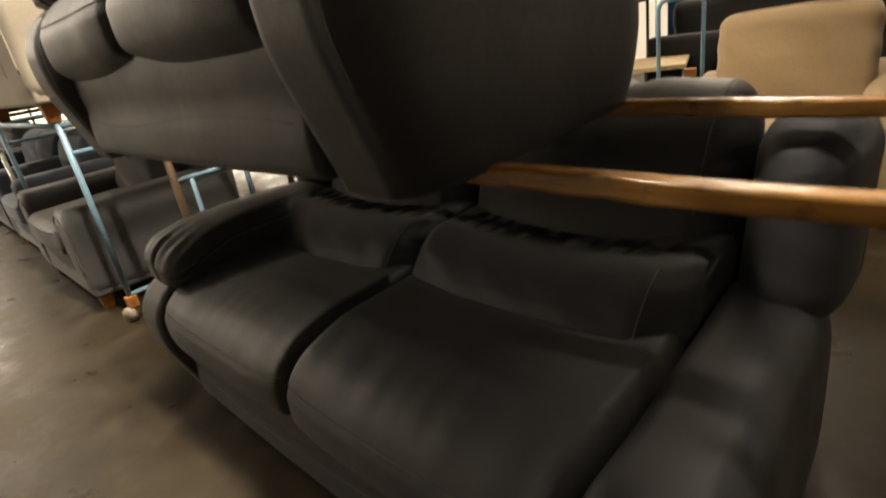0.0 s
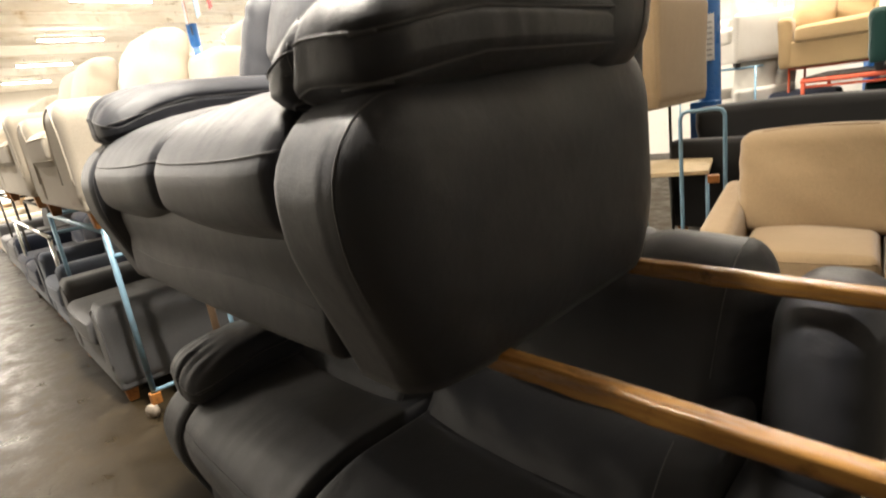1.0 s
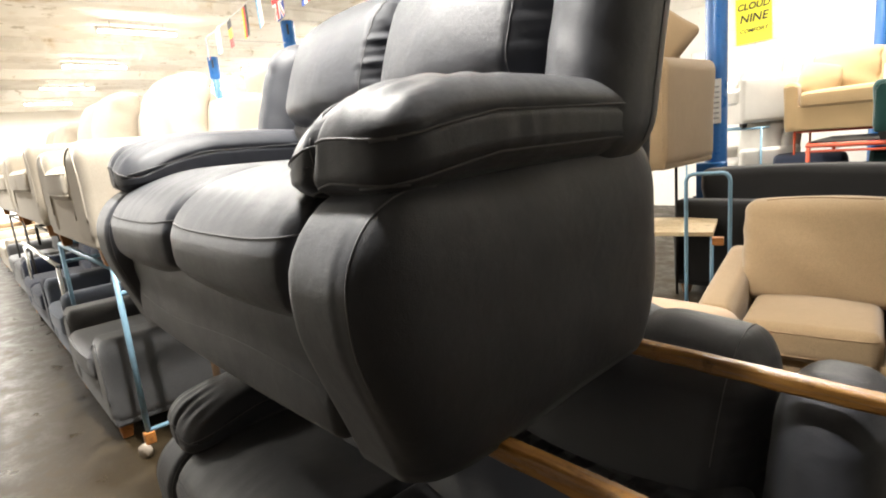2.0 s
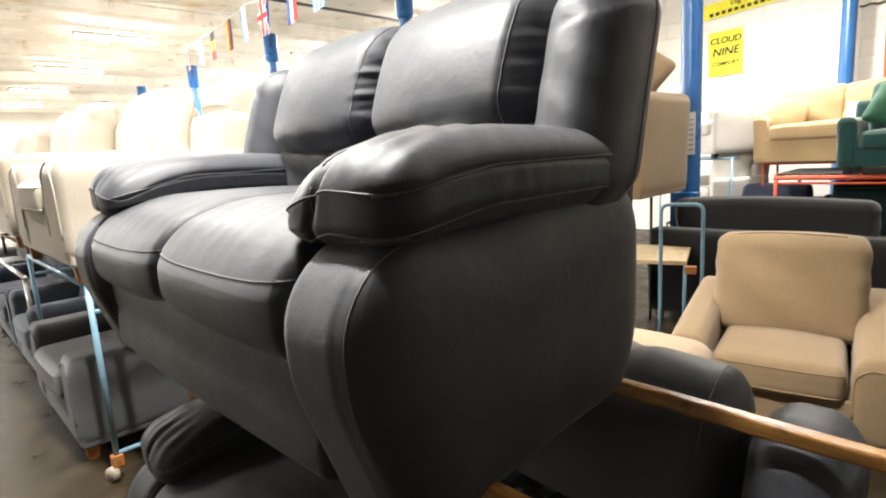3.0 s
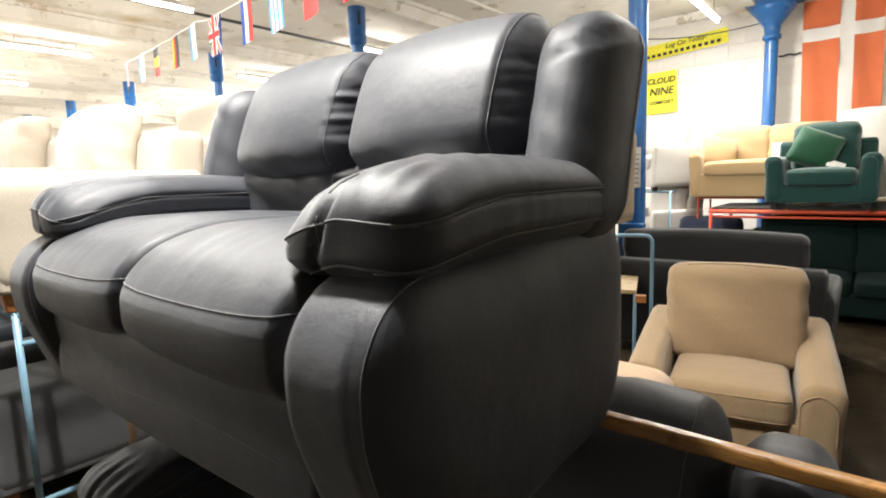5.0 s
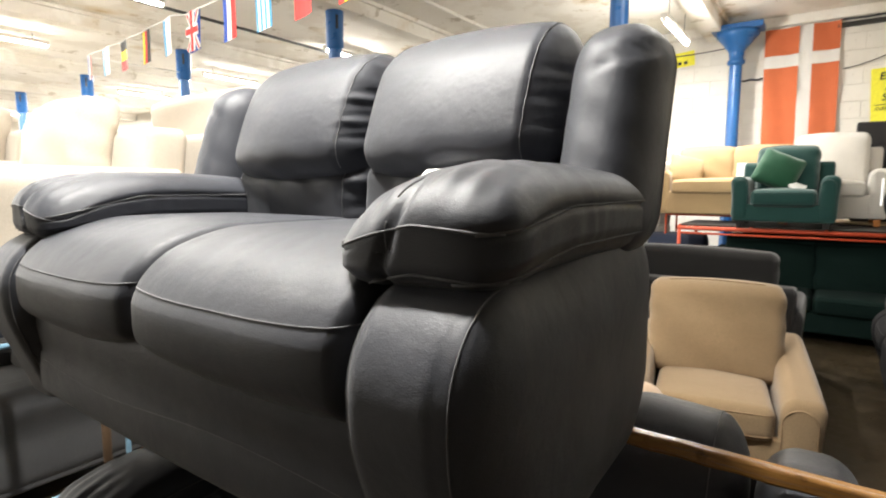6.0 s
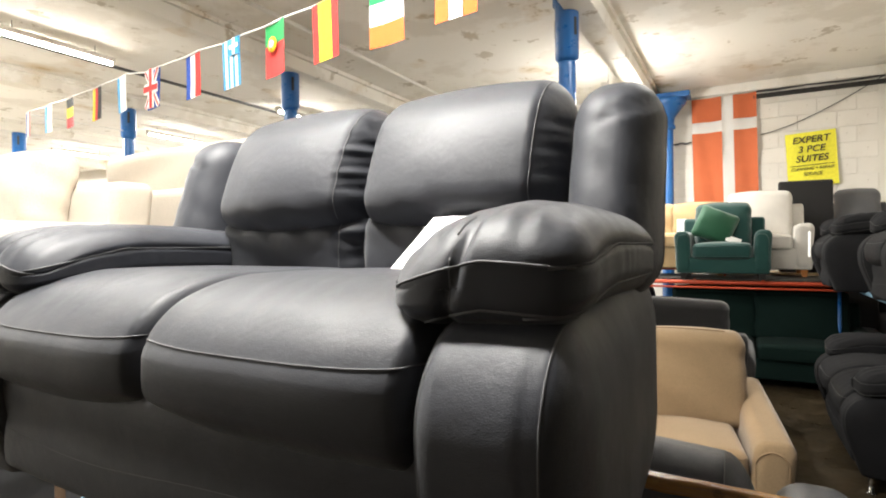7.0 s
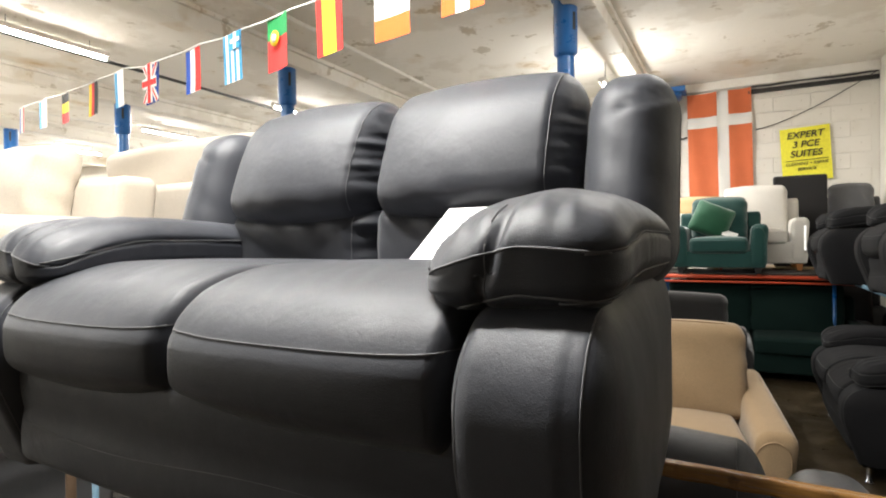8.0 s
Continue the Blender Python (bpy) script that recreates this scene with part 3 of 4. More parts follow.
def ceiling_beam(x, width, drop):
    bm = box_bm((width, Y1 - Y0, drop), (x, (Y0 + Y1) / 2, CEIL - drop / 2 + 0.002), 0.015)
    for s in (-1, 1):
        b2 = box_bm((0.05, Y1 - Y0, 0.05), (x + s * (width / 2 + 0.02), (Y0 + Y1) / 2, CEIL - 0.023), 0.01)
        me = bpy.data.meshes.new("tmp")
        b2.to_mesh(me)
        b2.free()
        bm.from_mesh(me)
        bpy.data.meshes.remove(me)
    return tagged(part("ceiling_beam", bm, CEILING, None), "white-painted downstand ceiling beam with flaking paint", "beam", kind="structure")


for bx in (-1.5, -5.0, -8.37, -11.7, -15.0, -18.4):
    ceiling_beam(bx, 0.26, 0.20)
tagged(box("cornice_trim", (9.0, 0.10, 0.13), (-3.08, Y1 - 0.04, CEIL - 0.065), CEILING, None, 0.02), "flaking plaster band along the wall top", "trim", kind="structure")
for k, (x, z) in enumerate(((-4.2, 3.70), (-7.0, 3.68))):
    tagged(bar("ceiling_pipe", [(x, -1.0, z), (x - 0.02, 3.0, z), (x, Y1 - 0.05, z)], 0.022, WHITE_PAINT if k == 0 else PVC, None, 8),
           "painted conduit run under the ceiling", "pipe", kind="structure")


def column(x, y, label, collar_z=3.13, with_capital=False):
    ob = thing("iron_column", label, "column", pose(x, y, 0), "cast-iron columns")
    r = 0.078
    lathe("shaft", [(0.13, 0), (0.13, 0.10), (0.10, 0.14), (r + 0.008, 0.2), (r, collar_z - 0.05), (r, collar_z)], (0, 0, 0), BLUE_PAINT, ob)
    if with_capital:
        lathe("capital", [(r, collar_z - 0.02), (r + 0.03, collar_z), (r + 0.03, collar_z + 0.04), (r + 0.01, collar_z + 0.06), (0.10, collar_z + 0.16), (0.22, collar_z + 0.32), (0.26, collar_z + 0.36), (0.26, collar_z + 0.42)], (0, 0, 0), BLUE_PAINT, ob)
        box("head_plate", (0.62, 0.34, 0.08), (0, 0, collar_z + 0.46), BLUE_PAINT, ob, 0.012)
    else:
        lathe("collar", [(r, collar_z - 0.03), (r + 0.028, collar_z), (r + 0.03, CEIL - 0.14), (r + 0.05, CEIL - 0.12), (r + 0.05, CEIL + 0.001)], (0, 0, 0), BLUE_PAINT, ob)
        for a in (-1.9, 0.35):
            box("slot", (0.03, 0.012, 0.16), (0, -(r + 0.026), collar_z + 0.27), BLACK_STEEL, ob, 0.003).matrix_local = Matrix.Rotation(a + 0.7, 4, "Z")
    return ob


for cx in (-1.63, -5.05, -8.37, -11.7, -15.0, -18.4):
    column(cx, 4.66, "round cast-iron column in glossy blue paint with a wider collar")
column(-1.19, 8.35, "blue cast-iron column with a flared capital by the wall", 3.12, True)
for cx in (-5.0, -8.4, -11.7):
    column(cx, 8.3, "blue cast-iron column with a flared capital by the wall", 3.12, True)
note = box("paper_notice", (0.11, 0.003, 0.34), (-1.615, 4.66 - 0.083, 1.50), PAPER, None, 0)
tagged(note, "white paper notice taped round a blue column", "notice")
for k in range(7):
    box("text_line", (0.08, 0.002, 0.012), (-1.615, 4.66 - 0.0855, 1.37 + k * 0.04), GREY_INK, note, 0)
tagged(box("fuse_box", (0.20, 0.12, 0.42), (-1.60, 4.50, 0.82), BLUE_PAINT, None, 0.01), "blue steel box fixed to the foot of a column", "box")


# ---- fluorescent fittings, some unseen and added as fill ----
def strip_light(x, y, z, along, energy, hung=False):
    m = pose(x, y, z, 0, 0, 0 if along == "y" else 90)
    ob = thing("strip_light", "white fluorescent batten with a lit bare tube" + (" hung on two wires" if hung else ""), "ceiling light", m, "fluorescent battens")
    box("housing", (0.075, 1.22, 0.055), (0, 0, 0.03), WHITE_PAINT, ob, 0.006)
    bar("tube", [(0, -0.58, -0.02), (0, 0.58, -0.02)], 0.016, TUBE, ob, 10)
    for s in (-1, 1):
        box("end_cap", (0.03, 0.03, 0.05), (0, s * 0.595, -0.015), WHITE_PAINT, ob, 0.004)
    for s in (-0.4, 0.4):
        bar("wire", [(0, s, 0.05), (0, s, CEIL - z)], 0.004, PVC, ob, 6)
    lamp = bpy.data.lights.new("strip_lamp", "AREA")
    lamp.shape, lamp.size, lamp.size_y, lamp.energy, lamp.color = "RECTANGLE", 0.10, 1.16, energy, WARM
    lo = new("strip_lamp", lamp)
    lo.matrix_world = m @ pose(0, 0, -0.045)
    if hung:
        # a hung bare tube also shines upwards past its narrow housing
        bulb = bpy.data.lights.new("tube_glow", "POINT")
        bulb.energy, bulb.color, bulb.shadow_soft_size = energy * 0.6, WARM, 0.05
        new("tube_glow", bulb).matrix_world = m @ pose(0, 0, -0.12)
    return ob


strip_light(-1.62, 6.75, 3.25, "y", STRIP_W * 1.1, True)
# unseen battens, placed to light the leather sofas and the right bay
strip_light(-0.35, 3.9, 3.60, "x", STRIP_W * 0.3)
strip_light(-4.3, 0.8, 3.60, "x", STRIP_W * 0.6)
strip_light(-1.6, 0.48, 3.60, "x", STRIP_W * 3.8)
strip_light(-6.65, -0.7, 3.60, "x", STRIP_W * 1.0)
# unseen row added so glancing light brightens the leather fronts
for sx in (-8.4, -11.7, -15.0, -18.4):
    strip_light(sx, -4.6, 3.60, "x", STRIP_W * 1.8)
for sx in (-6.65, -10.0, -13.4, -16.8, -20.2):
    for sy in (-0.6, 2.85, 6.6):
        if sy > 0 or sx < -16:
            strip_light(sx, sy, 3.60, "y", STRIP_W * (0.8 if sx > -7 else 6.0))


# ---- the wall's banners, posters and large flag ----
def lettering(body, size, m, parent, ink=INK, shear=0.15, bold=0.0):
    cu = bpy.data.curves.new("lettering", "FONT")
    cu.body, cu.size, cu.shear, cu.align_x, cu.extrude, cu.offset = body, size, shear, "CENTER", 0.001, bold
    cu.materials.append(ink)
    ob = new("lettering", cu)
    ob.parent = parent
    ob.matrix_local = m
    return ob


def sheet(name, w, h, material, parent, wave=0.006, nx=14, ny=14, centre=(0, 0, 0), seed=0.0):
    """A hanging sheet about the origin, facing -y, with slight folds and thickness."""
    vs, fs = [], []
    for t in (0, 1):
        for j in range(ny + 1):
            for i in range(nx + 1):
                x, z = (i / nx - 0.5) * w, (j / ny - 0.5) * h
                d = wave * (math.sin(x * 17 + seed + z * 2) + 0.6 * math.sin(z * 9 + seed * 2 + x * 4))
                vs.append((centre[0] + x, centre[1] + d + t * 0.0025, centre[2] + z))
    n1 = (nx + 1) * (ny + 1)
    for j in range(ny):
        for i in range(nx):
            a = j * (nx + 1) + i
            fs.append((a, a + 1, a + nx + 2, a + nx + 1))
            fs.append((n1 + a + nx + 1, n1 + a + nx + 2, n1 + a + 1, n1 + a))
    return mesh_ob(name, vs, fs, material, parent)


UPRIGHT = pose(0, 0, 0, 90, 0, 0)
expert = thing("poster", "yellow hand-lettered poster for suite cleaning on the wall", "poster", pose(0.60, Y1 - 0.035, 2.585, 0, -3, 0))
sheet("paper", 0.58, 0.74, YELLOW, expert, 0.004)
for body, size, z in (("EXPERT", 0.125, 0.225), ("3 PCE", 0.125, 0.095), ("SUITES", 0.125, -0.035), ("CLEANING + REPAIR", 0.054, -0.15), ("SERVICE", 0.06, -0.225)):
    lettering(body, size, pose(0, -0.016, z) @ UPRIGHT, expert, INK, 0.2, 0.0015 if size > 0.1 else 0.0005)
box("underline", (0.50, 0.002, 0.008), (0, -0.015, -0.085), INK, expert, 0)

cloud = thing("poster", "yellow hand-lettered comfort poster on the wall", "poster", pose(-2.69, Y1 - 0.035, 2.655, 0, -2, 0))
sheet("paper", 0.46, 0.62, YELLOW, cloud, 0.004)
for body, size, z, b in (("CLOUD", 0.12, 0.14, 0.002), ("NINE", 0.155, -0.03, 0.002), ("COMFORT", 0.075, -0.17, 0.001)):
    lettering(body, size, pose(0, -0.016, z) @ UPRIGHT, cloud, INK, 0.2, b)

banner = thing("banner", "long yellow banner with black brush lettering", "banner", pose(-2.40, Y1 - 0.035, 3.30, 0, -5, 0))
sheet("paper", 1.24, 0.21, YELLOW, banner, 0.004, 30, 4)
lettering("Log On Today!", 0.095, pose(0.05, -0.016, 0.02) @ UPRIGHT, banner, INK, 0.3, 0.001)
for k in range(13):
    box("text_line", (0.05, 0.002, 0.045), (-0.50 + k * 0.083, -0.015, -0.055), INK, banner, 0)

for px in (-8.37, -11.7):
    ps = thing("poster", "small yellow hand-lettered poster on a blue column", "poster", pose(px + 0.07, 4.66 - 0.10, 2.2, 0, 0, 35), "column posters")
    sheet("paper", 0.30, 0.38, YELLOW, ps, 0.003, 4, 4)
    for k in range(3):
        box("text_line", (0.2, 0.002, 0.045), (0, -0.012, 0.09 - 0.09 * k), INK, ps, 0)

flag = thing("wall_flag", "faded orange-red flag with an off-white cross hung on the wall", "flag", pose(-0.46, Y1 - 0.06, 2.80, 0, -1, 0))
FW, FH = 0.84, 1.57
for sx in (-1, 1):
    cxp = 0.05
    wl = FW / 2 - 0.075 + (cxp if sx < 0 else -cxp)
    xm = (-FW / 2 + wl / 2) if sx < 0 else (FW / 2 - wl / 2)
    sheet("panel", wl, 0.35, CLOTHS["faded"], flag, 0.02, 8, 8, (xm, 0, FH / 2 - 0.175), 0.7)
    sheet("panel", wl, 1.06, CLOTHS["faded"], flag, 0.02, 8, 16, (xm, 0, -FH / 2 + 0.53), 0.7)
    sheet("cross_arm", wl, 0.16, CLOTHS["white"], flag, 0.02, 8, 4, (xm, 0, FH / 2 - 0.43), 0.7)
sheet("cross_arm", 0.15, FH, CLOTHS["white"], flag, 0.02, 4, 24, (0.05, 0, 0), 0.7)
for z, x0, x1 in ((3.60, -0.05, 1.40), (2.95, -1.15, -0.9)):
    tagged(bar("cable", [(x0 + (x1 - x0) * k / 12, Y1 - 0.03 - 0.01 * (k % 2), z - 0.008 * math.sin(k * 0.9)) for k in range(13)], 0.014, PVC, None, 6), "black cable clipped along the wall", "cable")
tagged(bar("cable", [(0.0 + 1.38 * k / 14, Y1 - 0.03, 2.98 + 0.62 * (k / 14) ** 1.4) for k in range(15)], 0.006, PVC, None, 6), "thin cable sagging across the wall", "cable")
tagged(bar("cable", [(-3.4 + 2.3 * k / 14, 7.4 + 1.2 * k / 14, 3.42 - 0.16 * math.sin(math.pi * k / 14)) for k in range(15)], 0.008, PVC, None, 6), "thin black cable hanging below the ceiling", "cable")
tagged(box("cable_duct", (1.5, 0.05, 0.06), (0.66, Y1 - 0.03, 3.53), BLACK_STEEL, None, 0.008), "dark cable duct under the ceiling edge", "duct")


# ---- bunting of small flags ----
def small_flag(x, y, z, kind, turn, label):
    ob = thing("bunting_flag", label, "flag", pose(x, y, z, 0, 0, turn), "bunting flags")
    w, h = 0.205, 0.29
    seed = x * 7
    def vert(cols):
        n = len(cols)
        for i, c in enumerate(cols):
            sheet("stripe", w / n, h, CLOTHS[c], ob, 0.006, 4, 8, ((i + 0.5) / n * w - w / 2, 0, -h / 2), seed)
    def hori(cols):
        n = len(cols)
        for i, c in enumerate(cols):
            sheet("stripe", w, h / n, CLOTHS[c], ob, 0.006, 6, 4, (0, 0, -(i + 0.5) / n * h), seed)
    if kind == "spain":
        vert(["red", "yellow", "yellow", "red"])
    elif kind == "ireland":
        hori(["green", "white", "orange"])
    elif kind == "portugal":
        hori(["green", "green", "red", "red", "red"])
        lathe("badge", [(0.042, 0), (0.042, 0.004)], (0, 0, 0), CLOTHS["yellow"], ob, 20).matrix_local = pose(0, -0.014, -0.125, 90, 0, 0)
        lathe("badge_centre", [(0.022, 0), (0.022, 0.004)], (0, 0, 0), CLOTHS["white"], ob, 16).matrix_local = pose(0, -0.019, -0.125, 90, 0, 0)
    elif kind == "greece":
        vert(["sky", "white", "sky", "white", "sky", "white", "sky"])
        box("canton", (0.10, 0.004, 0.10), (0.05, -0.014, -0.055), CLOTHS["sky"], ob, 0)
        box("cross_arm", (0.10, 0.004, 0.022), (0.05, -0.018, -0.055), CLOTHS["white"], ob, 0)
        box("cross_arm", (0.022, 0.005, 0.10), (0.05, -0.0185, -0.055), CLOTHS["white"], ob, 0)
    elif kind == "cross":
        vert(["orange", "white", "orange"])
        box("cross_arm", (w, 0.004, 0.05), (0, -0.012, -0.10), CLOTHS["white"], ob, 0)
    elif kind == "union":
        sheet("ground", w, h, CLOTHS["blue"], ob, 0.006, 6, 8, (0, 0, -h / 2), seed)
        for a in (-1, 1):
            box("saltire", (0.045, 0.003, 0.33), (0, 0, 0), CLOTHS["white"], ob, 0).matrix_local = pose(0, -0.0135 - 0.001 * a, -h / 2, 0, a * 35, 0)
            box("saltire", (0.014, 0.003, 0.33), (0, 0, 0), CLOTHS["red"], ob, 0).matrix_local = pose(0, -0.0165 - 0.001 * a, -h / 2, 0, a * 35, 0)
        for ww, hh, c, d in ((0.075, h, "white", 0.0205), (w, 0.075, "white", 0.0215), (0.04, h, "red", 0.0245), (w, 0.04, "red", 0.0255)):
            box("cross_arm", (ww, 0.003, hh), (0, -d, -h / 2), CLOTHS[c], ob, 0)
    elif kind == "tricolour":
        vert(["blue", "white", "red"])
    elif kind == "pale":
        vert(["sky", "white", "white"])
    elif kind == "germany":
        vert(["yellow", "red", "black"])
    elif kind == "belgium":
        hori(["black", "yellow", "red"])
    return ob


BUNT = [(-1.22, 1.66, 2.62, "cross", "orange and white cross"), (-1.60, 1.73, 2.61, "ireland", "green, white and orange"), (-2.02, 1.82, 2.64, "spain", "red and yellow"),
        (-2.46, 1.91, 2.66, "portugal", "green and red badged"), (-2.93, 2.02, 2.69, "greece", "blue and white striped"), (-3.45, 2.13, 2.73, "tricolour", "blue, white and red"),
        (-4.05, 2.25, 2.76, "union", "blue with red and white crosses"), (-4.66, 2.38, 2.84, "pale", "blue and white"), (-5.30, 2.52, 2.88, "germany", "black, red and yellow"),
        (-6.05, 2.68, 2.93, "belgium", "black and yellow"), (-6.8, 2.84, 2.99, "pale", "blue and white"), (-7.6, 3.0, 3.05, "tricolour", "blue, white and red")]
cord = [(X1 + 0.01, 2.6, 3.25), (-0.3, 1.46, 2.75)]
for bx, by, bz, bk, colours in BUNT:
    small_flag(bx, by, bz, bk, -12 + random.uniform(-7, 7), "small " + colours + " cloth flag on a cord")
    cord += [(bx + 0.1, by - 0.02, bz), (bx - 0.1, by + 0.02, bz)]
cord += [(-8.0, 3.6, 3.12), (-8.33, 4.56, 3.2)]
tagged(bar("flag_line", cord, 0.006, CLOTHS["white"], None, 6), "white tape cord carrying a row of small flags", "cord")

# ---- the rack with the two charcoal leather sofas ----
def warp_rail(P, U):
    P[:, 2] += 0.004 * np.sin(P[:, 0] * 5.0)
    P[:, 1] += 0.003 * np.sin(P[:, 0] * 9.0 + U[:, 2])
    chip = np.sin(P[:, 0] * 47) * np.sin(P[:, 0] * 83 + 1) * np.sin(P[:, 0] * 19 + 2)
    P[:, 2] += 0.0040 * chip * (U[:, 1] < 0)
    P[:, 1] -= 0.0030 * np.clip(chip * np.sin(P[:, 0] * 7), 0, 1) * (U[:, 2] < 0)
    return P


RAILZ = 0.866
for y, dz in ((0.60, 0.0), (1.13, 0.0)):
    v, f = soft_data((3.56, 0.036, 0.036), (-0.98, y, RAILZ + dz), (0.008, 0.008, 0.008), warp_rail, (60, 2, 2))
    tagged(mesh_ob("timber_rail", v, f, RAIL_WOOD), "rough varnished timber rail carrying a sofa", "rail", "rack rails")
for x in (0.72,):
    fr = thing("rack", "pale blue tubular steel rack end on castors", "rack", pose(x, 0, 0), "rack ends")
    for y in (0.52, 1.20):
        bar("post", [(0, y, 0.10), (0, y, 0.835)], 0.013, SKY_STEEL, fr)
        lathe("castor", [(0.03, 0), (0.032, 0.01), (0.032, 0.02), (0.03, 0.03)], (0, 0, 0), RUBBER, fr, 16).matrix_local = pose(0.0, y - 0.015, 0.032, 90, 0, 0)
        box("castor_fork", (0.05, 0.05, 0.045), (0, y, 0.085), FOOT_WOOD, fr, 0.006)
    bar("cross_bar", [(0, 0.45, 0.833), (0, 1.28, 0.833)], 0.013, SKY_STEEL, fr)
    bar("cross_bar", [(0, 0.52, 0.14), (0, 1.20, 0.14)], 0.011, SKY_STEEL, fr)

back_end = thing("rack", "brown steel rack end under the raised leather sofa", "rack", pose(-2.2, 0, 0), "rack ends")
for y in (0.70, 1.22):
    bar("post", [(0, y, 0.0), (0, y, 0.835)], 0.016, RUST_STEEL, back_end)
bar("brace", [(0.03, 0.76, 0.0), (0.03, 0.76, 0.68)], 0.010, SKY_STEEL, back_end)
for z in (0.68, 0.833):
    bar("cross_bar", [(0, 0.56 if z > 0.8 else 0.70, z), (0, 1.28, z)], 0.013, SKY_STEEL, back_end)
recliner("leather_sofa", "charcoal leather two-seat recliner sofa raised on timber rails", pose(-1.21, 0.355, 0.886), 2, 0.595, LEATHER, THREAD, "leather sofas")
recliner("leather_sofa", "wider charcoal leather sofa standing on the floor under a rack", pose(-0.955, 0.36, 0.0), 2, 0.76, LEATHER, THREAD, "leather sofas", True, 0.42, 0.10, 0.10, (-1,), 0.24, -0.015)
card = thing("price_card", "white printed card leaning on the leather seat", "card", pose(-0.825, 0.77, 1.384, -56, 0, -3))
box("sheet", (0.21, 0.003, 0.22), (0, 0, 0.105), PAPER, card, 0)
for k in range(6):
    box("text_line", (0.13, 0.001, 0.006), (0, -0.0022, 0.03 + 0.028 * k), GREY_INK, card, 0)

# ---- the row beyond: grey sofa below, cream sofa above ----
tr = thing("trolley", "pale blue tubular steel trolley with castors", "trolley", pose(-2.71, 0, 0))
for y, top in ((0.49, 0.96), (1.25, 0.96)):
    for x in (0.0, -1.55):
        bar("post", [(x, y, 0.10), (x, y, top)], 0.0135, SKY_STEEL, tr)
        lathe("castor", [(0.034, 0), (0.037, 0.01), (0.037, 0.022), (0.034, 0.032)], (0, 0, 0), RUBBER, tr, 16).matrix_local = pose(x + 0.0, y - 0.016, 0.037, 90, 0, 25)
        box("castor_fork", (0.045, 0.05, 0.06), (x, y, 0.095), FOOT_WOOD, tr, 0.006)
for x in (0.0, -1.55):
    bar("cross_bar", [(x, 0.49, 0.13), (x, 1.25, 0.13)], 0.012, SKY_STEEL, tr)
    bar("cross_bar", [(x, 0.49, 0.955), (x, 1.25, 0.955)], 0.014, SKY_STEEL, tr)
    bar("cross_bar", [(x, 0.49, 0.832), (x, 1.25, 0.832)], 0.012, SKY_STEEL, tr)
for y in (0.49, 1.25):
    bar("side_bar", [(0, y, 0.955), (-1.55, y, 0.955)], 0.014, SKY_STEEL, tr)
settee("armchair", "mid grey woven armchair with broad square arms on the floor", pose(-3.53, 0.38, 0.0), 1.14, 0.93, 0.80, 0.24, 0.56, 0.44, 1, GREY, group="row of seats", category="armchair")
settee("armchair", "cream chenille armchair with wooden feet raised on a trolley", pose(-3.33, 0.42, 0.97), 1.34, 0.92, 0.89, 0.36, 0.575, 0.46, 1, CREAM, group="row of seats", category="armchair")
settee("cream_sofa", "cream chenille sofa turned away on a display frame", pose(-3.04, 2.48, 1.02, 0, 0, 180), 1.52, 0.90, 0.95, 0.07, 0.60, 0.46, 1, CREAM, piping=CREAM_PIPING, group="second row", back_drop=0.22)
steel_legs("display_frame", -3.04, 2.02, 0.0, 1.02, 1.3, 0.6, BLACK_STEEL, "black steel display frame carrying a cream sofa")
settee("armchair", "blue-grey rounded tub chair on the floor", pose(-4.78, 0.42, 0.0), 0.95, 0.85, 0.75, 0.16, 0.60, 0.42, 1, BLUE_GREY, group="row of seats", category="armchair")
settee("navy_sofa", "navy cloth sofa on the floor in a row", pose(-6.2, 0.42, 0.0), 1.7, 0.9, 0.72, 0.2, 0.58, 0.42, 2, NAVY, group="row of seats")
ch = thing("rack", "chrome tubular rack under raised cream seats", "rack", pose(-5.2, 0, 0))
for y in (0.46, 1.2):
    bar("side_bar", [(-1.3, y, 0.80), (0.85, y, 0.80)], 0.016, CHROME, ch)
    for x in (-1.28, 0.83):
        bar("post", [(x, y, 0.0), (x, y, 0.80)], 0.014, CHROME, ch)
steel_legs("display_frame", -5.2, 0.83, 0.816, 1.0, 1.3, 0.6, BLACK_STEEL, "black steel display frame carrying a cream chair")
settee("cream_sofa", "cream chenille sofa with high back raised on a steel frame", pose(-5.2, 0.42, 1.0), 1.7, 0.95, 0.95, 0.24, 0.62, 0.46, 2, CREAM, group="row of seats")
settee("dark_sofa", "dark grey sofa on the floor in a row", pose(-8.2, 0.45, 0.0), 1.9, 0.9, 0.80, 0.2, 0.58, 0.44, 2, GREY, group="row of seats")
steel_legs("display_frame", -7.6, 0.83, 0.0, 1.0, 1.5, 0.6, BLACK_STEEL, "black steel display frame carrying a cream sofa")
settee("cream_sofa", "cream cloth sofa raised on a black frame", pose(-7.6, 0.45, 1.0), 1.9, 0.95, 0.92, 0.24, 0.62, 0.46, 2, CREAM, group="row of seats")
settee("cream_sofa", "cream cloth sofa standing on the aisle floor", pose(-10.6, 0.48, 0.0), 1.9, 0.95, 0.86, 0.24, 0.60, 0.46, 2, CREAM, group="row of seats")
settee("brown_sofa", "tan sofa on the floor far along the aisle", pose(-13.0, 0.5, 0.0), 1.9, 0.95, 0.86, 0.24, 0.60, 0.46, 2, TAN, group="row of seats")
